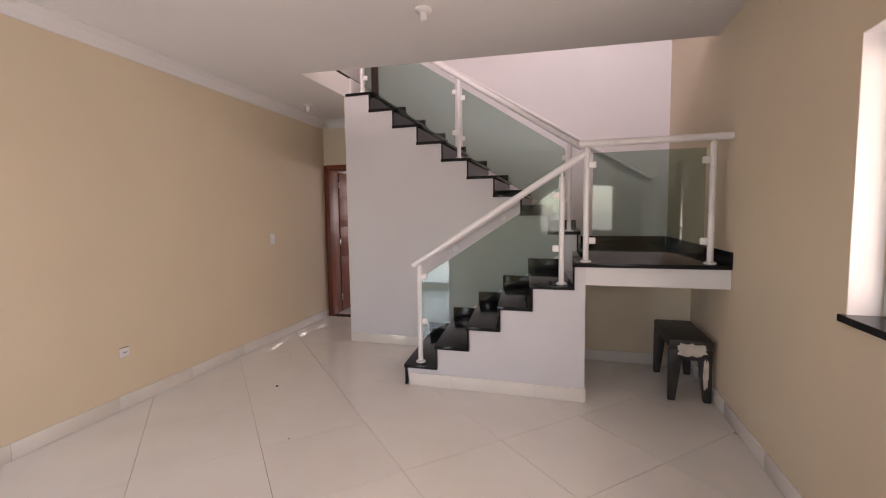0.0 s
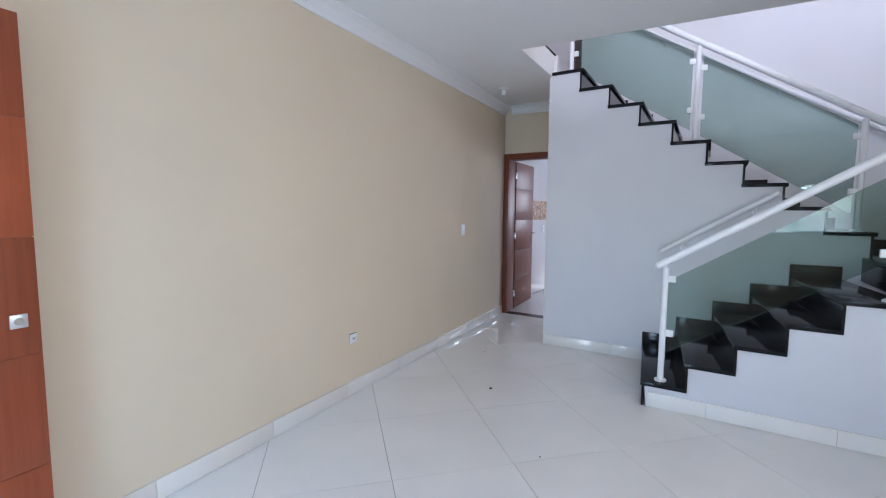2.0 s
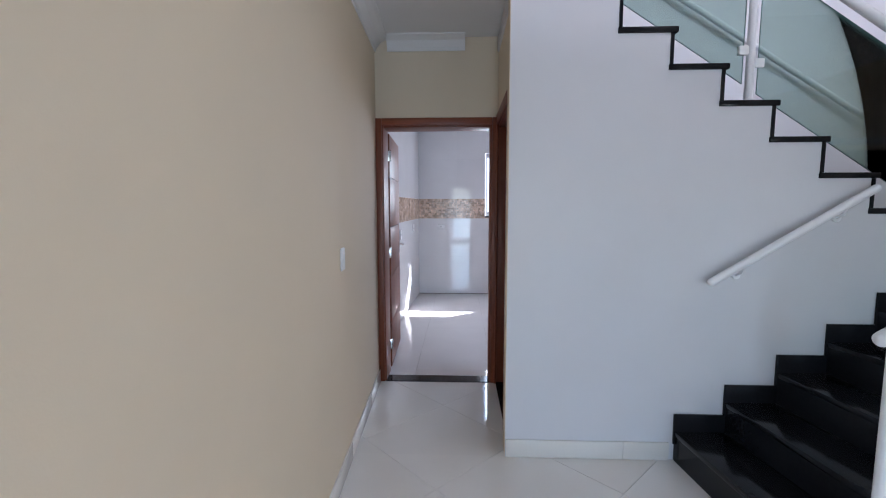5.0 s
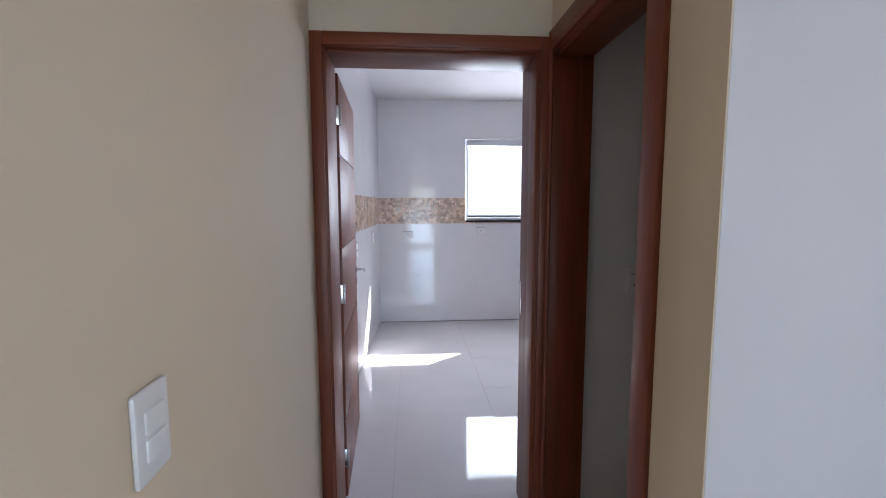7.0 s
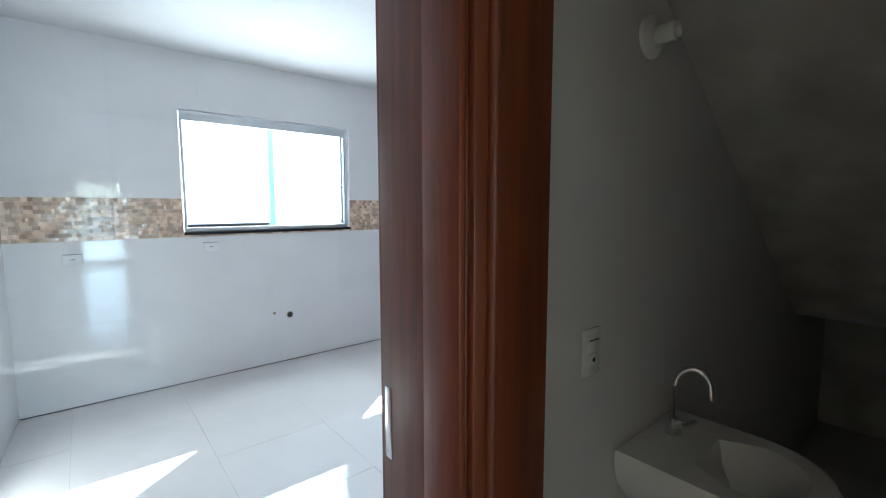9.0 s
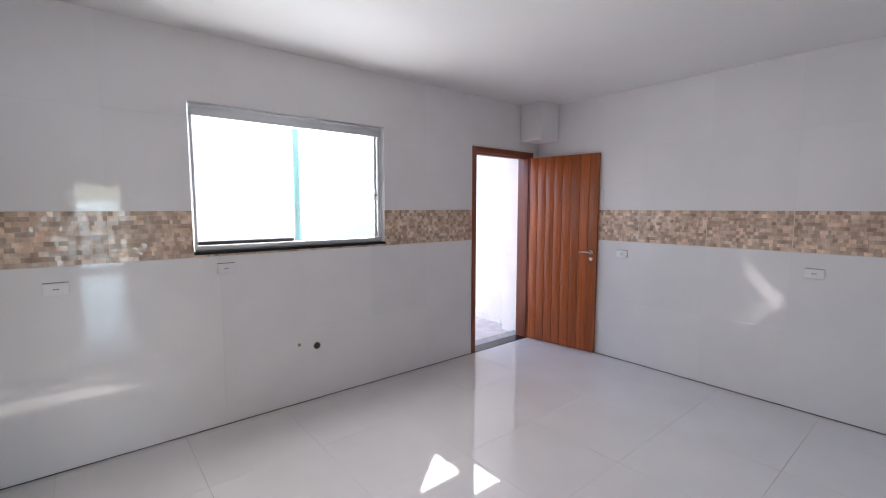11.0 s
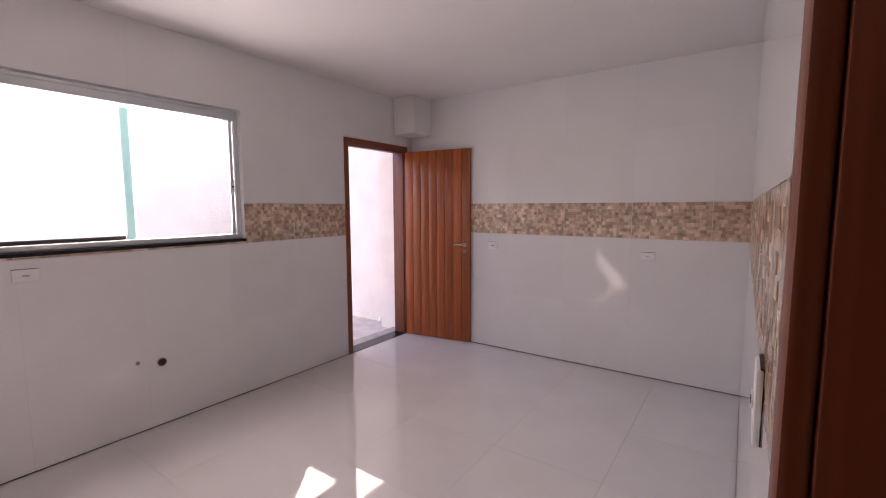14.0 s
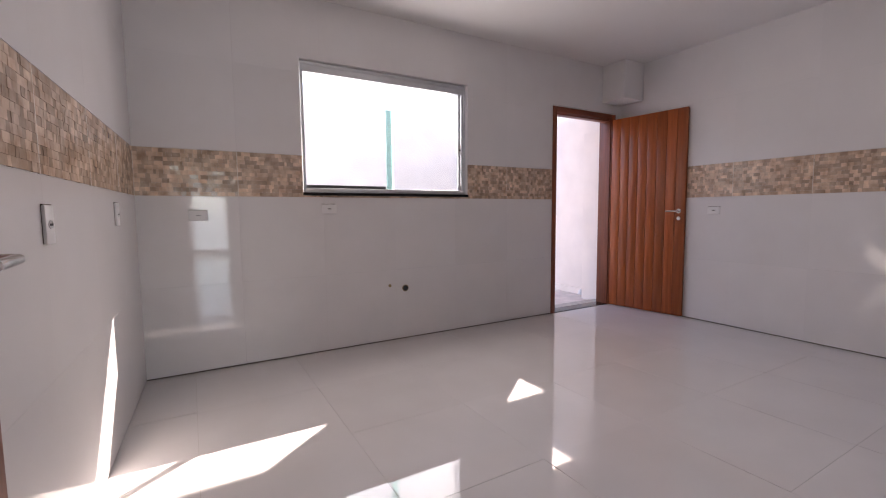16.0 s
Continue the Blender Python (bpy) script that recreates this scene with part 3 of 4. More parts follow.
# ---------- doors ----------
def door_frame(name, label, w0, w1, top, depth0, depth1, face_w=0.07, m=None, both=True, mats=(M_WOOD, M_WOODX), far_w=None, jt=0.03, stop_at=None):
    """Jambs and architraves round an opening w0..w1 along local x, wall from depth0 to depth1 along local y."""
    f = tagged(new(name), label, "door frame", kind="structure")
    if m is not None:
        f.matrix_world = m
    v, hmat = mats
    far_w = face_w if far_w is None else far_w
    part("jamb", box(w0 - 0.03, w0, depth0 + 0.002, depth1 - 0.002, 0, top + 0.03, 0.002), v, f)
    part("jamb", box(w1, w1 + jt, depth0 + 0.002, depth1 - 0.002, 0, top + 0.03, 0.002), v, f)
    part("head", box(w0, w1, depth0 + 0.002, depth1 - 0.002, top, top + 0.03, 0.002), hmat, f)
    part("stop", box(w0, w0 + 0.006, depth0 + 0.004, depth1 - 0.045, 0, top, 0.002), v, f)
    part("stop", box(w1 - (0.012 if stop_at else 0.006), w1, depth0 + 0.004, stop_at or depth1 - 0.045, 0, top, 0.002), v, f)
    part("stop", box(w0 + 0.006, w1 - 0.006, depth0 + 0.02, depth1 - 0.045, top - 0.012, top, 0.002), hmat, f)
    for y0, y1 in [(depth0 - 0.014, depth0 + 0.0015)] + ([(depth1 - 0.0015, depth1 + 0.014)] if both else []):
        part("architrave", box(w0 - face_w, w0 - 0.004, y0, y1, 0, top + face_w, 0.004), v, f)
        if far_w:
            part("architrave", box(w1 + 0.004, w1 + far_w, y0, y1, 0, top + face_w, 0.004), v, f)
        part("architrave", box(w0 - 0.0035, w1 + 0.0035, y0, y1, top + 0.004, top + face_w, 0.004), hmat, f)
    return f


def lever(parent, x, y, z, s, along):
    """Lever handle on the face y of a leaf; s is the face's outward sense, along the lever's sense in x."""
    h = part("handle", tube([(x, y, z), (x, y + s * 0.045, z), (x + along * 0.012, y + s * 0.052, z), (x + along * 0.115, y + s * 0.052, z)], 0.008), M_CHROME, parent, "chrome lever handle")
    part("rosette", rod((x, y, z), (x, y + s * 0.008, z), 0.024), M_CHROME, h)
    part("key_escutcheon", rod((x, y, z - 0.075), (x, y + s * 0.007, z - 0.075), 0.02), M_CHROME, h)


def groove_leaf(name, label, w, h, t, grooves, m, gap=0.004, core=None, skin=None):
    """Flush leaf with horizontal grooves; local x from the hinge, local y is thickness."""
    d = tagged(new(name), label, "door", kind="structure")
    d.matrix_world = m
    zs = [0.008] + list(grooves) + [h]
    part("core", box(0.004, w - 0.004, 0.006, t - 0.006, 0.01, h - 0.002), core or M_GROOVE, d)
    for a, b in zip(zs, zs[1:]):
        part("panel", box(0, w, 0, t, a + gap, b - gap, min(gap, 0.003)), skin or M_WOOD, d)
    return d


door_frame("door_1", "dark varnished wooden frame of the kitchen doorway", 0.070, 0.930, 2.080, END_Y, K0, 0.055, far_w=0.0485, jt=0.025, stop_at=0.145)
leaf = groove_leaf("door_leaf_1", "open reddish varnished door with horizontal grooves", 0.795, 2.06, 0.036, (0.41, 0.826, 1.257, 1.69),
                   Matrix.Translation((0.080, K0 + 0.012, 0.005)) @ Matrix.Rotation(radians(92.5), 4, "Z"))
lever(leaf, 0.735, 0.0, 1.05, -1, -1)
for z in (0.22, 1.04, 1.87):
    hg = part("hinge", box(-0.012, 0.0, -0.002, 0.034, z - 0.045, z + 0.045, 0.001), M_CHROME, leaf, "steel butt hinge")
    part("hinge_pin", rod((-0.006, -0.006, z - 0.048), (-0.006, -0.006, z + 0.048), 0.006, 10), M_CHROME, hg)
SWAP = Matrix(((0, 1, 0, 0), (-1, 0, 0, 0), (0, 0, 1, 0), (0, 0, 0, 1)))
# washroom doorway in the corridor's right wall
door_frame("door_2", "dark varnished wooden frame of the washroom doorway", -0.70, 0.045, 2.072, 0.0, 0.180, 0.085, both=False, far_w=0.0, jt=0.018,
           m=Matrix(((0, 1, 0, CORR_X), (1, 0, 0, 0), (0, 0, 1, 0), (0, 0, 0, 1))), mats=(M_WOOD, M_WOODY))
part("corner_bead", rod((0.022, -0.007, 0), (0.022, -0.007, 2.150), 0.010, 14), M_WOOD, bpy.data.objects["door_2"])
# entrance
leaf = groove_leaf("entrance_door_leaf", "orange-brown varnished entrance door folded against the wall", 1.15, 2.06, 0.04, (0.42, 0.85, 1.28, 1.70),
                   LEFT @ Matrix.Translation((0.035, -4.825, 0.004)) @ Matrix.Rotation(radians(-90), 4, "Z"), 0.0012, M_ENTRANCE, M_ENTRANCE)
lk = part("lock_plate", box(0.035, 0.085, 0.040, 0.045, 0.955, 1.005, 0.003), M_ALU, leaf, "square steel lock plate")
part("key_cylinder", rod((0.06, 0.045, 0.98), (0.06, 0.049, 0.98), 0.014), M_CHROME, lk)
door_frame("door_3", "wooden frame of the entrance door", 0.37, 1.23, 2.10, FRONT - 0.2, FRONT)
part("strike_plate", box(0.9285, 0.9305, K0 - 0.036, K0 - 0.012, 0.94, 1.10, 0.0005), M_CHROME, bpy.data.objects["door_1"], "steel strike plate")
# thresholds
solid("threshold", box(0.071, 0.929, END_Y - 0.004, 0.165, -0.01, 0.004, 0.001), M_GRANITE, "black granite threshold of the kitchen doorway", "threshold", "structure")
solid("threshold", box(CORR_X - 0.001, 1.158, -0.699, 0.044, -0.01, 0.004, 0.001), M_GRANITE, "black granite threshold of the washroom", "threshold", "structure")
solid("threshold", box(KDOOR[0] + 0.04, KDOOR[1] - 0.04, K1 + 0.002, K1 + 0.16, -0.01, 0.004, 0.001), M_GRANITE, "dark granite threshold of the yard door", "threshold", "structure")

# yard door of vertical boards
kf = door_frame("door_4", "reddish wooden frame of the yard door", KDOOR[0] + 0.03, KDOOR[1] - 0.04, 2.16, K1 + 0.006, K1 + 0.16, 0.062)
yd = tagged(new("yard_door_leaf"), "open orange-brown door of vertical varnished boards", "door", kind="structure")
yd.matrix_world = Matrix.Translation((4.632, K1 - 0.012, 0.006)) @ Matrix.Rotation(radians(-82), 4, "Z")
LW, LH = 0.83, 2.15
part("core", box(0.006, LW - 0.006, -0.024, -0.010, 0.006, LH - 0.006), M_GROOVE, yd)
NB = 8
for i in range(NB):
    a, b = i * LW / NB, (i + 1) * LW / NB
    part("board", box(a + 0.0018, b - 0.0018, -0.034, 0.0, 0.0, LH, 0.003), M_PLANK, yd)
lever(yd, LW - 0.06, -0.034, 1.10, -1, -1)


# ---------- windows ----------
def sliding_window(name, label, w, h, t, m):
    """Aluminium frame with two glass leaves; local x width, local y depth towards the outside, z up."""
    wd = tagged(new(name), label, "window", kind="structure")
    wd.matrix_world = m
    part("head_rail", box(0, w, 0, t, h - 0.075, h, 0.003), M_ALU, wd)
    part("sill_rail", box(0, w, 0, t, 0, 0.035, 0.003), M_ALU, wd)
    part("side_frame", box(0, 0.018, 0.001, t - 0.001, 0.035, h - 0.075, 0.002), M_ALU, wd)
    part("side_frame", box(w - 0.03, w, 0.001, t - 0.001, 0.035, h - 0.075, 0.002), M_ALU, wd)
    for a, b, y in ((0.02, w * 0.515, t * 0.65), (w * 0.475, w - 0.035, t * 0.3)):
        pn = part("glass_leaf", box(a, b, y - 0.004, y + 0.004, 0.036, h - 0.074), M_PANE, wd, smooth=False)
        pn.visible_shadow = False
    part("glass_stile", box(w * 0.472, w * 0.472 + 0.060, t * 0.3 - 0.006, t * 0.3 + 0.006, 0.037, h - 0.0745), M_STILE, wd, "greenish polished glass edge")
    part("glass_stile", box(w - 0.062, w - 0.036, t * 0.3 - 0.008, t * 0.3 + 0.008, 0.036, h - 0.0745, 0.002), M_ALU, wd)
    part("leaf_rail", box(0.02, w * 0.472, t * 0.65 - 0.009, t * 0.65 + 0.009, 0.036, 0.062, 0.002), M_DARK, wd, "dark lower rail of the sliding leaf")
    part("head_lip", box(0.001, w - 0.001, -0.010, -0.001, h - 0.022, h - 0.002, 0.002), M_ALU, wd)
    part("side_lip", box(w - 0.014, w - 0.001, -0.010, -0.001, 0.001, h - 0.0225, 0.002), M_ALU, wd)
    lk = part("latch", box(w - 0.075, w - 0.04, t * 0.3 - 0.026, t * 0.3 - 0.009, 0.36, 0.46, 0.008), M_PLASTIC, wd, "white window latch")
    part("latch_button", rod((w - 0.057, t * 0.3 - 0.031, 0.41), (w - 0.057, t * 0.3 - 0.025, 0.41), 0.008), M_DARK, lk)
    part("roller", box(w - 0.07, w - 0.036, t * 0.3 - 0.012, t * 0.3 - 0.0085, 0.038, 0.08, 0.003), M_ALU, wd)
    return wd


sliding_window("window_1", "aluminium sliding kitchen window with two clear panes", WIN[1] - WIN[0] - 0.03, WIN[3] - WIN[2] - 0.035, 0.08,
               Matrix.Translation((WIN[0] + 0.015, K1 + 0.03, WIN[2] + 0.025)))
solid("window_sill_1", box(WIN[0] + 0.001, WIN[1] - 0.001, K1 - 0.012, K1 + 0.158, WIN[2] + 0.001, WIN[2] + 0.024, 0.003), M_GRANITE, "dark granite window sill", "sill", "structure")
ROT = Matrix.Rotation(radians(-90), 4, "Z")
sliding_window("window_2", "white sliding window in the side wall", 1.53, 1.06, 0.08, Matrix.Translation((RIGHT + 0.11, -3.34, 1.02)) @ ROT)
solid("window_sill_2", box(RIGHT - 0.02, RIGHT + 0.22, -4.9, -3.31, 0.985, 1.015, 0.003), M_GRANITE, "black granite window sill", "sill", "structure")
solid("window_reveal_2", box(RIGHT + 0.002, RIGHT + 0.108, -3.333, -3.3305, 1.0155, 2.09), M_WHITE, "white painted window reveal", "reveal", "structure")
solid("window_reveal_2", box(RIGHT + 0.002, RIGHT + 0.218, -4.8795, -4.877, 1.0155, 2.09), M_WHITE, "white painted window reveal", "reveal", "structure")
solid("window_reveal_2", box(RIGHT + 0.002, RIGHT + 0.218, -4.8765, -3.3335, 2.0865, 2.0895), M_WHITE, "white painted window reveal", "reveal", "structure")
sliding_window("window_3", "aluminium sliding window of the front wall", 1.20, 0.86, 0.08,
               Matrix.Translation((3.99, FRONT - 0.04, 1.08)) @ Matrix.Rotation(radians(180), 4, "Z"))


# ---------- fittings ----------
def wall_frame(p, n):
    """Pose of a fitting on a wall at p, local y pointing out of the wall along n."""
    n = Vector(n).normalized()
    x = n.cross(Vector((0, 0, 1)))
    return Matrix(((x.x, n.x, 0, p[0]), (x.y, n.y, 0, p[1]), (x.z, n.z, 1, p[2]), (0, 0, 0, 1)))


def outlet(p, n, label, w=0.118, h=0.072):
    o = thing("power_outlet", label, "outlet", "power outlets", wall_frame(p, n))
    # dark sliver above the plate's top edge, drawn in as its shadow
    part("back_plate", box(-w / 2 + 0.002, w / 2 - 0.002, 0, 0.006, -h / 2 + 0.002, h / 2 + 0.003), M_JOINT_AND_SHADE, o)
    part("plate", box(-w / 2, w / 2, 0.001, 0.011, -h / 2, h / 2, 0.004), M_PLASTIC, o)
    seat = lathe([(0.021, 0), (0.021, 0.003), (0.017, 0.003), (0.016, 0.0008)], 20)
    bmesh.ops.transform(seat, matrix=Matrix.Translation((0, 0.011, 0)) @ Matrix.Rotation(radians(-90), 4, "X") @ Matrix.Diagonal((1, 0.62, 1, 1)), verts=seat.verts)
    s = part("socket", seat, M_PLASTIC, o)
    for dx in (-0.0095, 0, 0.0095):
        part("pin_hole", rod((dx, 0.0105, 0), (dx, 0.0147, 0), 0.0036, 8), M_DARK, s)
    return o


def light_switch(p, n, label, w=0.078, h=0.12, keys=2):
    o = thing("light_switch", label, "light switch", "light switches", wall_frame(p, n))
    part("plate", box(-w / 2, w / 2, 0, 0.009, -h / 2, h / 2, 0.005), M_PLASTIC, o)
    for i in range(keys):
        z = (i - (keys - 1) / 2) * 0.036
        part("rocker", box(-0.022, 0.022, 0.008, 0.0125, z - 0.015, z + 0.015, 0.002), M_CLAMP, o)
    return o


NL = LEFT.to_3x3() @ Vector((1, 0, 0))
def on_left(y, z):
    return LEFT @ Vector((0.0, y, z))


outlet(on_left(-3.02, 0.43), NL, "white power outlet low on the cream wall", 0.075, 0.068)
light_switch(on_left(-1.19, 1.175), NL, "white double light switch on the cream wall")
outlet((0.37, K1, 1.108), (0, -1, 0), "white power outlet on the tiled kitchen wall")
outlet((1.28, K1, 1.15), (0, -1, 0), "white power outlet under the kitchen window")
outlet((KX1, 2.55, 1.111), (-1, 0, 0), "white power outlet beside the yard door")
outlet((KX1, 1.025, 1.086), (-1, 0, 0), "white power outlet on the tiled side wall")
outlet((KX0 - KSLANT * (K1 - 1.93), 1.93, 1.09), (1, -KSLANT, 0), "white power outlet on the tiled wall", 0.078, 0.118)
outlet((KX0 - KSLANT * (K1 - 3.0), 3.0, 1.12), (1, -KSLANT, 0), "white power outlet near the kitchen corner", 0.078, 0.118)
outlet((1.43, K0, 1.235), (0, 1, 0), "white plate at the lower edge of the mosaic band", 0.078, 0.118)
ws = light_switch((1.39, BACK, 1.13), (0, -1, 0), "white switch and socket plate in the washroom")
part("key_shadow_gap", box(-0.021, 0.021, 0.0126, 0.0132, 0.030, 0.033), M_DARK, ws)
part("socket_hole", rod((0, 0.0125, -0.018), (0, 0.0135, -0.018), 0.006, 10), M_DARK, ws)
outlet((RIGHT, -1.5, 0.33), (-1, 0, 0), "white power outlet in the niche below the landing")


def lamp_holder(label, m):
    o = thing("lamp_holder", label, "lamp holder", "bare lamp holders", m)
    part("base", lathe([(0.055, 0), (0.055, -0.010), (0.045, -0.018), (0.020, -0.022)], 28), M_PLASTIC, o)
    part("socket", lathe([(0.022, -0.020), (0.024, -0.03), (0.024, -0.070), (0.020, -0.074), (0.018, -0.060)], 24), M_CERAMIC, o)
    return o


lamp_holder("white plastic ceiling lamp holder without a bulb", Matrix.Translation((2.44, -2.67, CEIL)))
lamp_holder("white plastic lamp holder on the corridor ceiling", Matrix.Translation((0.37, -0.84, CEIL)))
lamp_holder("white plastic lamp holder on the washroom wall", Matrix.Translation((1.63, BACK, 1.93)) @ Matrix.Rotation(radians(-90), 4, "X"))

# drain and water points under the window
dr = thing("drain_pipe", "open dark drain pipe end in the tiled wall", "pipe", m=wall_frame((1.937, K1, 0.451), (0, -1, 0)))
bm = rod((0, -0.002, 0), (0, 0.006, 0), 0.030, 20)
part("ring", bm, M_BRASS, dr)
part("opening", rod((0, 0.005, 0), (0, 0.0075, 0), 0.024, 20), M_DARK, dr)
wp = thing("water_point", "small capped water point in the tiled wall", "pipe", m=wall_frame((1.79, K1, 0.485), (0, -1, 0)))
part("cap", rod((0, -0.002, 0), (0, 0.006, 0), 0.013, 14), M_BRASS, wp)

# boxed beam end over the yard door
solid("ceiling_box", box(4.43, KX1 - 0.003, 3.36, K1 - 0.003, 2.33, KCEIL - 0.003, 0.006), M_CEIL, "white boxed beam end over the yard door", "beam", "structure")

# ---------- wash basin ----------
basin = thing("wash_basin", "white ceramic pedestal wash basin", "wash basin")
rim = [(1.545, WB - 0.002)] + [(1.752 - 0.207 * math.cos(math.pi * i / 16), -0.10 - 0.20 * math.sin(math.pi * i / 16)) for i in range(17)] + [(1.959, WB - 0.002)]
bm = bm_new()
def ring(pts, z, s, c=(1.752, -0.05)):
    return [bm.verts.new((c[0] + (x - c[0]) * s, c[1] + (y - c[1]) * s, z)) for x, y in pts]
def ring_back(pts, z, s):
    return [bm.verts.new((1.752 + (x - 1.752) * s, WB - 0.002 + (y - WB) * s, z)) for x, y in pts]
loops = [ring_back(rim, 0.60, 0.35), ring_back(rim, 0.66, 0.62), ring_back(rim, 0.72, 0.88), ring_back(rim, 0.77, 0.985), ring_back(rim, 0.815, 1.0), ring_back(rim, 0.825, 0.985)]
hole = [(1.752 + 0.148 * math.cos(a), -0.12 + 0.125 * math.sin(a)) for a in
        [math.atan2(y + 0.10, x - 1.752) for x, y in rim]]
loops += [[bm.verts.new((x, y, 0.824)) for x, y in hole], [bm.verts.new((1.752 + (x - 1.752) * 0.85, -0.13 + (y + 0.13) * 0.85, 0.76)) for x, y in hole],
          [bm.verts.new((1.752 + (x - 1.752) * 0.4, -0.13 + (y + 0.13) * 0.4, 0.70)) for x, y in hole]]
for a, b in zip(loops, loops[1:]):
    for k in range(len(a)):
        bm.faces.new((a[k], a[(k + 1) % len(a)], b[(k + 1) % len(b)], b[k]))
bm.faces.new(loops[0][::-1])
bm.faces.new(loops[-1])
bmesh.ops.recalc_face_normals(bm, faces=bm.faces)
part("bowl", bm, M_CERAMIC, basin)
ped = lathe([(0.11, 0.0), (0.105, 0.02), (0.085, 0.10), (0.075, 0.35), (0.085, 0.55), (0.11, 0.66)], 24)
bmesh.ops.transform(ped, matrix=Matrix.Translation((1.752, 0.0, 0.0)), verts=ped.verts)
part("pedestal", ped, M_CERAMIC, basin)
part("drain", rod((1.752, -0.13, 0.699), (1.752, -0.13, 0.703), 0.022), M_CHROME, basin)
tap = thing("tap", "chrome gooseneck tap on the wash basin", "tap")
part("base", lathe([(0.024, 0), (0.024, 0.012), (0.015, 0.02), (0.013, 0.05)], 20), M_CHROME, tap).location = (1.765, 0.075, 0.822)
arc = [(1.765, 0.075, 0.84)] + [(1.765 + 0.014 * (1 - math.cos(math.pi * i / 12)), 0.075 - 0.042 * (1 - math.cos(math.pi * i / 12)), 0.97 + 0.055 * math.sin(math.pi * i / 12)) for i in range(13)]
arc.append((1.793, -0.012, 0.945))
part("spout", tube(arc, 0.009), M_CHROME, tap)
part("cross_handle", rod((1.74, 0.045, 0.862), (1.80, 0.03, 0.862), 0.008, 10), M_CHROME, tap)
part("valve", rod((1.765, 0.07, 0.862), (1.772, 0.035, 0.862), 0.011, 12), M_CHROME, tap)

basin.location = (0.086, BACK - WB, 0)
basin.scale = (0.93, 1, 1)
tap.location = (-0.022, BACK - WB, 0)

# ---------- bench under the landing ----------
bench = thing("bench", "worn black wooden bench with torn covering showing pale padding", "bench")
BX0, BX1, BY0, BY1 = 4.07, 4.362, -1.85, -1.20
part("seat", box(BX0, BX1, BY0, BY1, 0.40, 0.475, 0.012), M_BLACKLEG, bench)
for y, s in ((BY0, 1), (BY1, -1)):
    for x, t in ((BX0, 1), (BX1, -1)):
        a, b = sorted((y, y + s * 0.05))
        bm = bm_new()
        pts = [(x, 0.002), (x + t * 0.05, 0.002), (x + t * 0.10, 0.40), (x, 0.40)]
        add_prism(bm, pts, a, b, 0.004)
        bmesh.ops.transform(bm, matrix=Matrix(((1, 0, 0, 0), (0, 0, 1, 0), (0, 1, 0, 0), (0, 0, 0, 1))), verts=bm.verts)
        bmesh.ops.recalc_face_normals(bm, faces=bm.faces)
        part("leg", bm, M_BLACKLEG, bench)
def torn_patch(cx, cz, rx, rz, seed):
    rnd = random.Random(seed)
    bm = bm_new()
    n = 28
    vs, ws = [], []
    for i in range(n):
        a = 2 * math.pi * i / n
        k = 1 + rnd.uniform(-0.22, 0.12)
        sq = 1 / max(abs(math.cos(a)), abs(math.sin(a))) ** 0.6
        x, z = cx + rx * k * sq * math.cos(a), cz + rz * k * sq * math.sin(a)
        vs.append(bm.verts.new((x, BY0 - 0.008, z)))
        ws.append(bm.verts.new((x, BY0 + 0.004, z)))
    bm.faces.new(vs)
    for i in range(n):
        bm.faces.new((vs[i], ws[i], ws[(i + 1) % n], vs[(i + 1) % n]))
    bmesh.ops.recalc_face_normals(bm, faces=bm.faces)
    return bm
part("padding", torn_patch(4.225, 0.400, 0.100, 0.050, 3), M_FOAM, bench, "exposed pale padding")
part("padding", torn_patch(4.318, 0.22, 0.018, 0.11, 5), M_FOAM, bench, "exposed pale padding")
part("end_board", box(BX0 + 0.06, BX1 - 0.06, BY0 + 0.004, BY0 + 0.03, 0.32, 0.402, 0.003), M_BLACKLEG, bench)

# ---------- yard ----------
YB = 7.2
solid("yard_floor", box(-3, 8, K1 + 0.162, YB, -0.10, -0.04), M_YFLOOR, "pale cement yard floor", "floor", "structure")
wall("wall_yard", "x", -3, 8, -0.1, 2.85, YB, YB + 0.15, M_YARD, "white plastered boundary wall of the yard")
wall("wall_yard_side", "y", K1 + 0.17, YB, -0.1, 2.385, 4.97, 5.1, M_YARD, "white plastered side wall of the yard")
wall("pillar_yard", "y", K1 + 0.17, 4.2, -0.1, 2.1, 4.76, 4.968, M_YARD, "white plastered pillar beside the yard door")
solid("yard_plinth", box(4.945, 4.968, 4.21, YB - 0.01, -0.04, 0.05, 0.004), M_YARD, "low plaster plinth along the yard wall", "trim", "structure")
pp = thing("pipe_elbow", "white plastic drain elbow at the foot of the yard wall", "pipe")
part("elbow", tube([(4.966, 4.34, 0.02), (4.91, 4.34, 0.02), (4.885, 4.335, 0.015), (4.87, 4.33, -0.02)], 0.03, 14), M_PLASTIC, pp)

solid("upper_door_jamb", box(1.05, 1.11, -0.54, -0.46, LAND + 9 * R2 + 0.001, 4.6, 0.004), M_GROOVE, "dark wooden upright at the stair head", "door frame", "structure")

# bits of debris on the living room floor
for x, y, r in ((0.98, -2.38, 0.012), (1.62, -3.1, 0.005), (0.55, -1.6, 0.006)):
    solid("debris", lathe([(r, 0), (r * 0.9, r * 0.5), (r * 0.4, r * 0.8)], 7), M_DEBRIS, "small dark crumb on the tiled floor", "debris", m=Matrix.Translation((x, y, 0.001)))


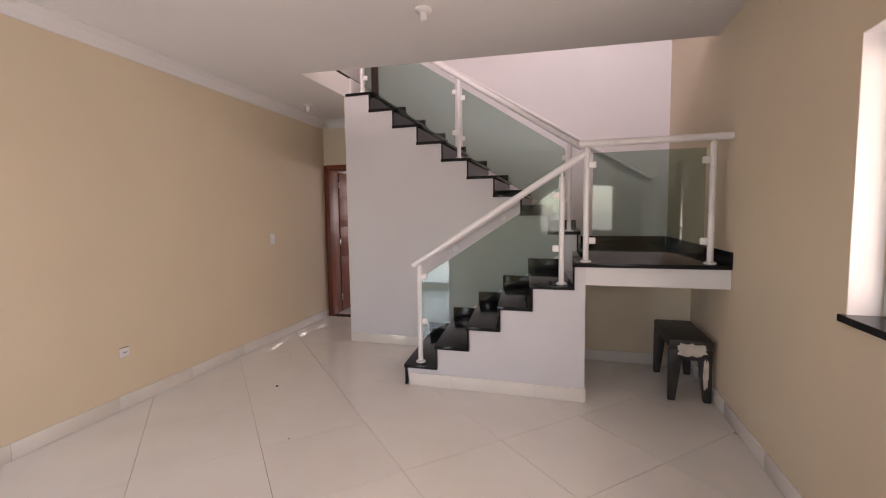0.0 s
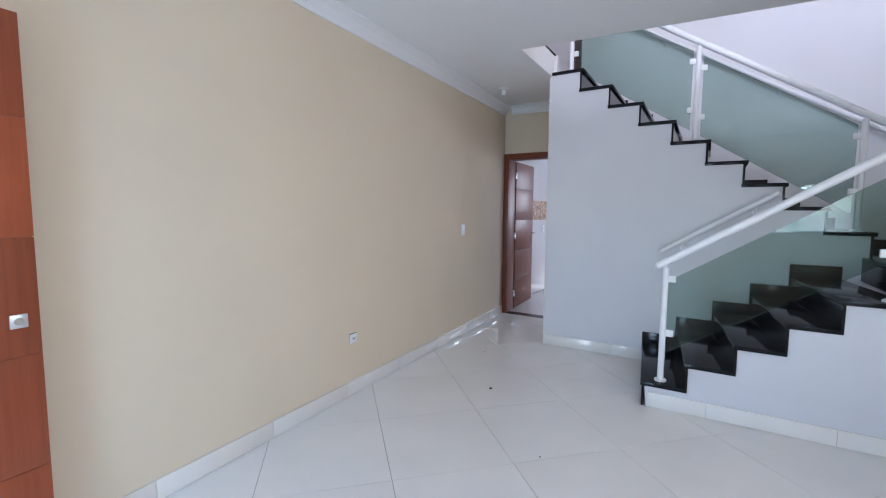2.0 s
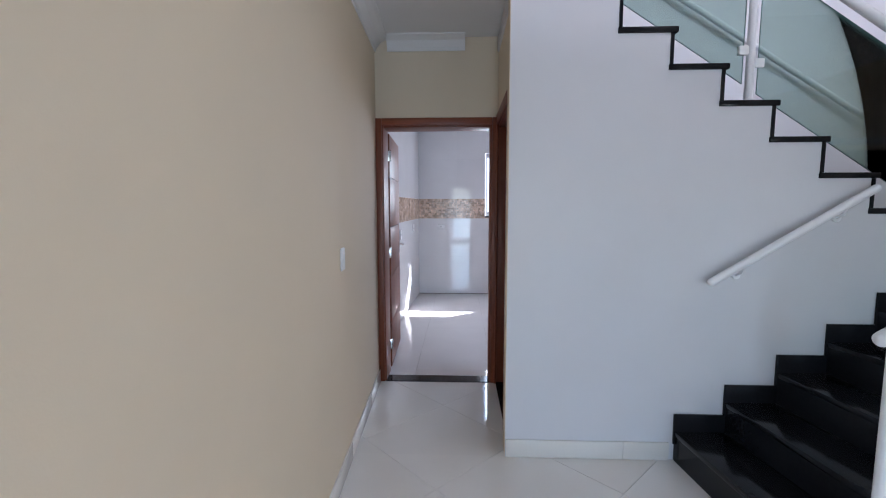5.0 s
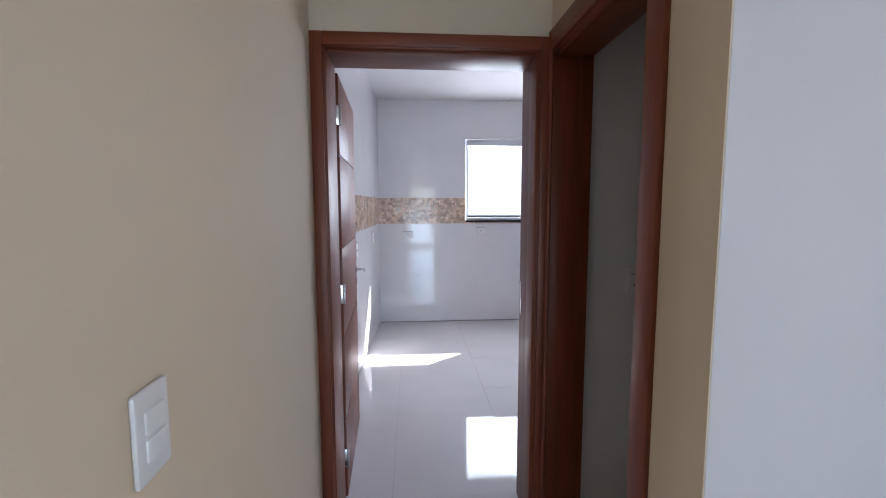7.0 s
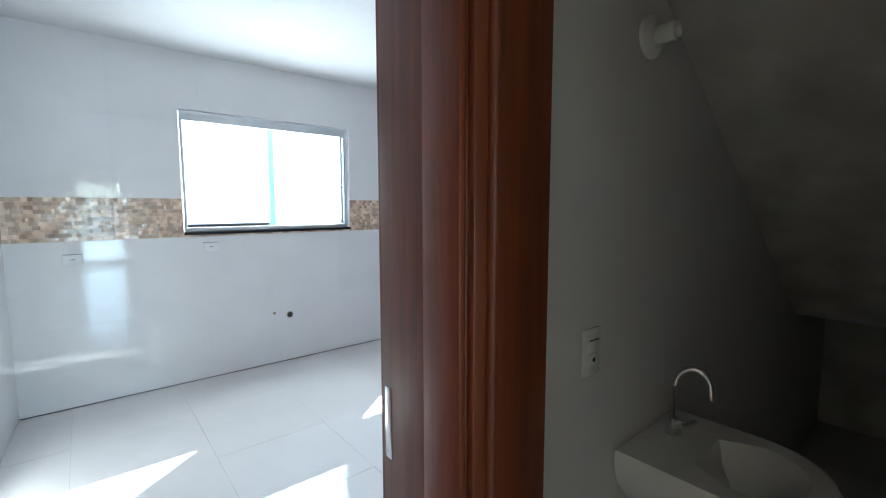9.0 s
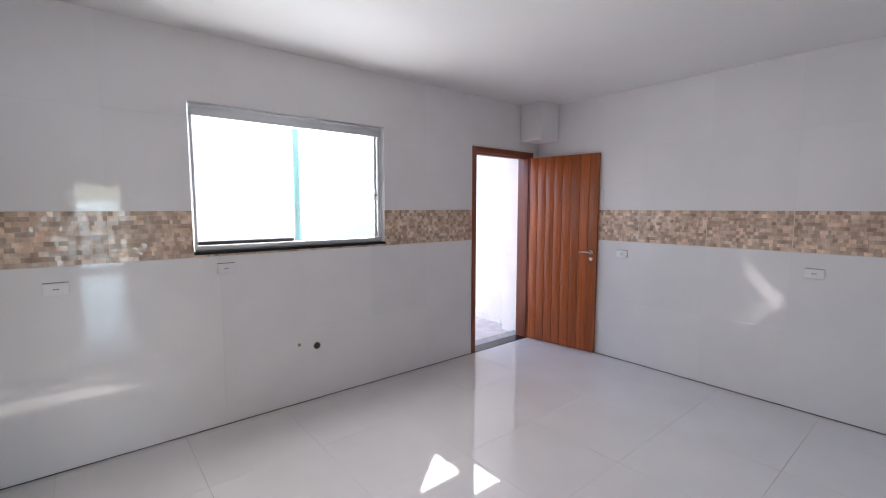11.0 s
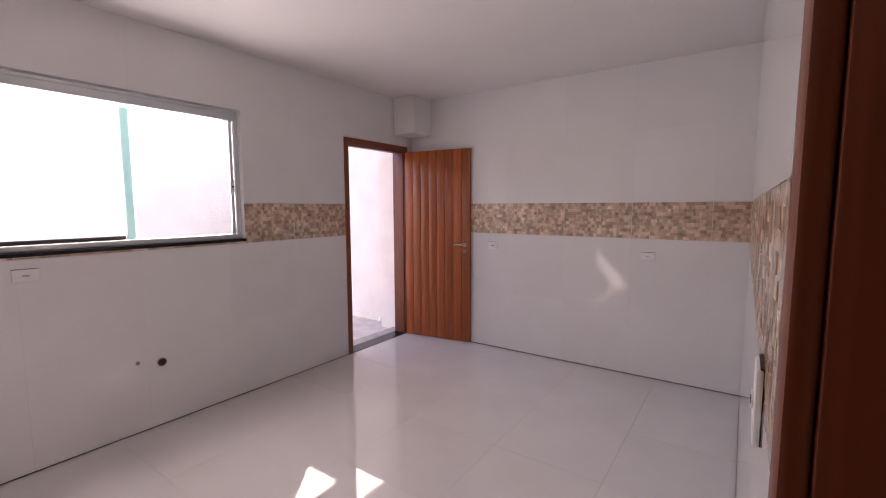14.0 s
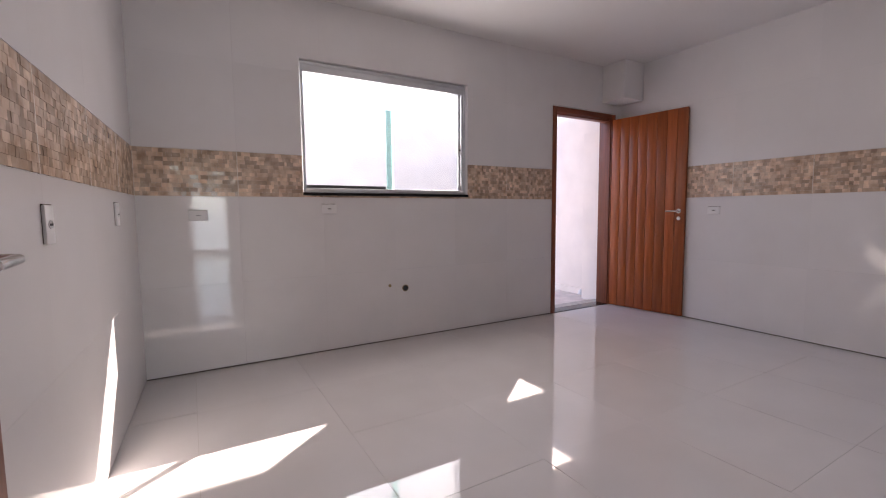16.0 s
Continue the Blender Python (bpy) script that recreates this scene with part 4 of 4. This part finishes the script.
# ---------- tiles ----------
def clip_poly(pts, inside, cut):
    out = []
    for i, p in enumerate(pts):
        q = pts[(i + 1) % len(pts)]
        if inside(p):
            out.append(p)
        if inside(p) != inside(q):
            out.append(cut(p, q))
    return out


def clip_rect(pts, x0, x1, y0, y1):
    for k, lim, s in ((0, x0, 1), (0, x1, -1), (1, y0, 1), (1, y1, -1)):
        def ins(p):
            return s * (p[k] - lim) >= -1e-9
        def cut(p, q):
            f = (lim - p[k]) / (q[k] - p[k])
            return (p[0] + f * (q[0] - p[0]), p[1] + f * (q[1] - p[1]))
        pts = clip_poly(pts, ins, cut)
        if len(pts) < 3:
            return []
    return pts


lay = random.Random(21)


def floor_tile(parent, pts, mat):
    """One floor tile, laid very slightly out of level."""
    area = sum(pts[i][0] * pts[(i + 1) % len(pts)][1] - pts[(i + 1) % len(pts)][0] * pts[i][1] for i in range(len(pts))) / 2
    if abs(area) < 0.002:
        return
    bm = prism(pts, -0.011, -0.001)
    cx, cy = sum(p[0] for p in pts) / len(pts), sum(p[1] for p in pts) / len(pts)
    ax, ay = lay.gauss(0, 0.0009), lay.gauss(0, 0.0009)
    for v in bm.verts:
        if v.co.z > -0.005:
            v.co.z += ax * (v.co.x - cx) + ay * (v.co.y - cy)
    part("tile", bm, mat, parent, smooth=False)


living = tagged(new("floor"), "glossy cream porcelain floor laid diagonally", "floor", kind="structure")
T = 0.672
g = 0.0013
D = math.sqrt(0.5)
A0, B0 = -2.67 * D, 3.80 * D         # joint lines in (x + y) and (x - y)
for i in range(-8, 9):
    for k in range(-10, 12):
        a0, a1, b0, b1 = A0 + i * T + g, A0 + (i + 1) * T - g, B0 + k * T + g, B0 + (k + 1) * T - g
        quad = [((a + b) * D, (a - b) * D) for a, b in ((a0, b0), (a0, b1), (a1, b1), (a1, b0))]
        q = clip_rect(quad, -0.02, RIGHT, FRONT - 0.2, STAIR_Y)
        if q:
            floor_tile(living, q, M_TILE)
        q = clip_rect(quad, -0.02, CORR_X - 0.002, STAIR_Y, END_Y - 0.005)
        if q:
            floor_tile(living, q, M_TILE)

g = 0.0006
kitchen = tagged(new("floor_kitchen"), "glossy pale porcelain kitchen floor", "floor", kind="structure")
xs = [-0.14] + [0.30 + 0.675 * i for i in range(7)] + [KX1]
ys = [0.166, K0 + 0.001] + [0.92 + 0.675 * i for i in range(5)] + [K1]
for a, b in zip(xs, xs[1:]):
    for c, d in zip(ys, ys[1:]):
        if b - a > 0.02 and d - c > 0.02:
            if d <= K0 + 0.002:
                q = clip_rect([(a + g, c + g), (b - g, c + g), (b - g, d - g), (a + g, d - g)], 0.071, 0.929, 0.166, 0.4)
                if q:
                    floor_tile(kitchen, q, M_KTILE)
            else:
                floor_tile(kitchen, [(a + g, c + g), (b - g, c + g), (b - g, d - g), (a + g, d - g)], M_KTILE)
wash = tagged(new("floor_washroom"), "glossy pale porcelain washroom floor", "floor", kind="structure")
for a, b in ((1.159, 1.7), (1.7, 2.35), (2.35, 3.0), (3.0, 3.65), (3.65, RIGHT)):
    floor_tile(wash, [(a + g, -0.92), (b - g, -0.92), (b - g, BACK), (a + g, BACK)], M_KTILE)

BAND0, BAND1 = 1.24, 1.56


def minus(rect, holes):
    """Cut rectangles (a, b, c, d) by holes."""
    todo = [rect]
    for h in holes:
        nxt = []
        for a, b, c, d in todo:
            if h[0] >= b or h[1] <= a or h[2] >= d or h[3] <= c:
                nxt.append((a, b, c, d))
                continue
            if h[0] > a:
                nxt.append((a, h[0], c, d))
            if h[1] < b:
                nxt.append((h[1], b, c, d))
            m0, m1 = max(a, h[0]), min(b, h[1])
            if h[2] > c:
                nxt.append((m0, m1, c, h[2]))
            if h[3] < d:
                nxt.append((m0, m1, h[3], d))
        todo = nxt
    return todo


def tiled_wall(wall_name, u0, u1, start, place, holes, seed, single):
    """Tiles and mosaic band; place(u, depth, z) gives world points, depth out of the wall."""
    parent = bpy.data.objects[wall_name]
    rnd = random.Random(seed)
    us = [u0] + [start + 0.61 * i for i in range(0, 9) if u0 + 0.02 < start + 0.61 * i < u1 - 0.02] + [u1]
    zs = [(0.007, 0.62), (0.62, BAND0), (BAND1, 2.18), (2.18, KCEIL - 0.001)]

    def slab_bm(a, b, c, d, dep, bm, tu=0.0, tz=0.0):
        f = [bm.verts.new(place(u, dep + p * tu + q * tz, z)) for u, z, p, q in ((a, c, -1, -1), (b, c, 1, -1), (b, d, 1, 1), (a, d, -1, 1))]
        k = [bm.verts.new(place(u, -0.007, z)) for u, z in ((a, c), (b, c), (b, d), (a, d))]
        bm.faces.new(f)
        for i in range(4):
            bm.faces.new((f[i], k[i], k[(i + 1) % 4], f[(i + 1) % 4]))

    for a, b in zip(us, us[1:]):
        for c, d in zs:
            bm = bm_new()
            for r in minus((a + 0.0002, b - 0.0002, c + 0.0002, d - 0.0002), holes):
                slab_bm(*r, 0.0, bm)
            if bm.faces:
                bmesh.ops.recalc_face_normals(bm, faces=bm.faces)
                part("tile", bm, M_WTILE, parent, smooth=False)
            else:
                bm.free()
    bm = bm_new()
    for r in minus((u0, u1, 0.0005, 0.0065), holes):
        slab_bm(*r, -0.0045, bm)
    bmesh.ops.recalc_face_normals(bm, faces=bm.faces)
    part("base_joint", bm, M_JOINT_AND_SHADE, parent, "dark open joint at the foot of the tiles", smooth=False)
    bm = bm_new()
    rows = 11
    made = 0
    rh = (BAND1 - BAND0 - 0.004) / rows
    for k in range(rows):
        for a, b in zip(us, us[1:]):
            u = a + 0.0015
            while u < b - 0.004:
                w = min(rnd.choice((0.016, 0.026, 0.026, 0.034, 0.048)), b - 0.0015 - u)
                lone = single[0] < u < single[1] and made < 300
                tgt = bm_new() if lone else bm
                for r in minus((u + 0.0003, u + w - 0.0003, BAND0 + 0.002 + k * rh + 0.0003, BAND0 + 0.002 + (k + 1) * rh - 0.0003), holes):
                    slab_bm(*r, rnd.uniform(-0.0009, 0.0009), tgt, rnd.gauss(0, 0.0003), rnd.gauss(0, 0.0003))
                if lone:
                    bmesh.ops.recalc_face_normals(tgt, faces=tgt.faces)
                    if tgt.faces:
                        part("mosaic_piece", tgt, M_MOSAIC_PIECE, parent, smooth=False)
                        made += 1
                    else:
                        tgt.free()
                u += w
    bmesh.ops.recalc_face_normals(bm, faces=bm.faces)
    ob = part("mosaic_band", bm, M_MOSAIC, parent, "brown and cream stone mosaic band", smooth=False)
    ob["kind"] = "stuff"
    for u in us:
        bm = bm_new()
        for q in minus((max(u - 0.0022, u0), min(u + 0.0022, u1), BAND0, BAND1), holes):
            slab_bm(*q, 0.0004, bm)
        if bm.faces:
            bmesh.ops.recalc_face_normals(bm, faces=bm.faces)
            part("band_joint", bm, M_JOINT, parent, "pale joint between mosaic tiles", smooth=False)
        else:
            bm.free()


tiled_wall("wall_kitchen_far", KX0, KX1, 0.63, lambda u, d, z: (u, K1 - d, z), [WIN, (KDOOR[0] - 0.03, KDOOR[1] + 0.02, -1, 2.235)], 1, (0.15, 0.98))
tiled_wall("wall_kitchen_right", K0, K1, 0.56, lambda u, d, z: (KX1 - d, u, z), [], 2, (0.9, 1.7))
tiled_wall("wall_kitchen_left", K0, K1, 0.70, lambda u, d, z: (KX0 - KSLANT * (K1 - u) + d, u, z), [], 3, (1.3, 2.1))
tiled_wall("wall_kitchen_near", -0.12, KX1, 0.63, lambda u, d, z: (u, K0 + d, z), [(0.01, 0.980, -1, 2.14)], 4, (1.0, 1.8))
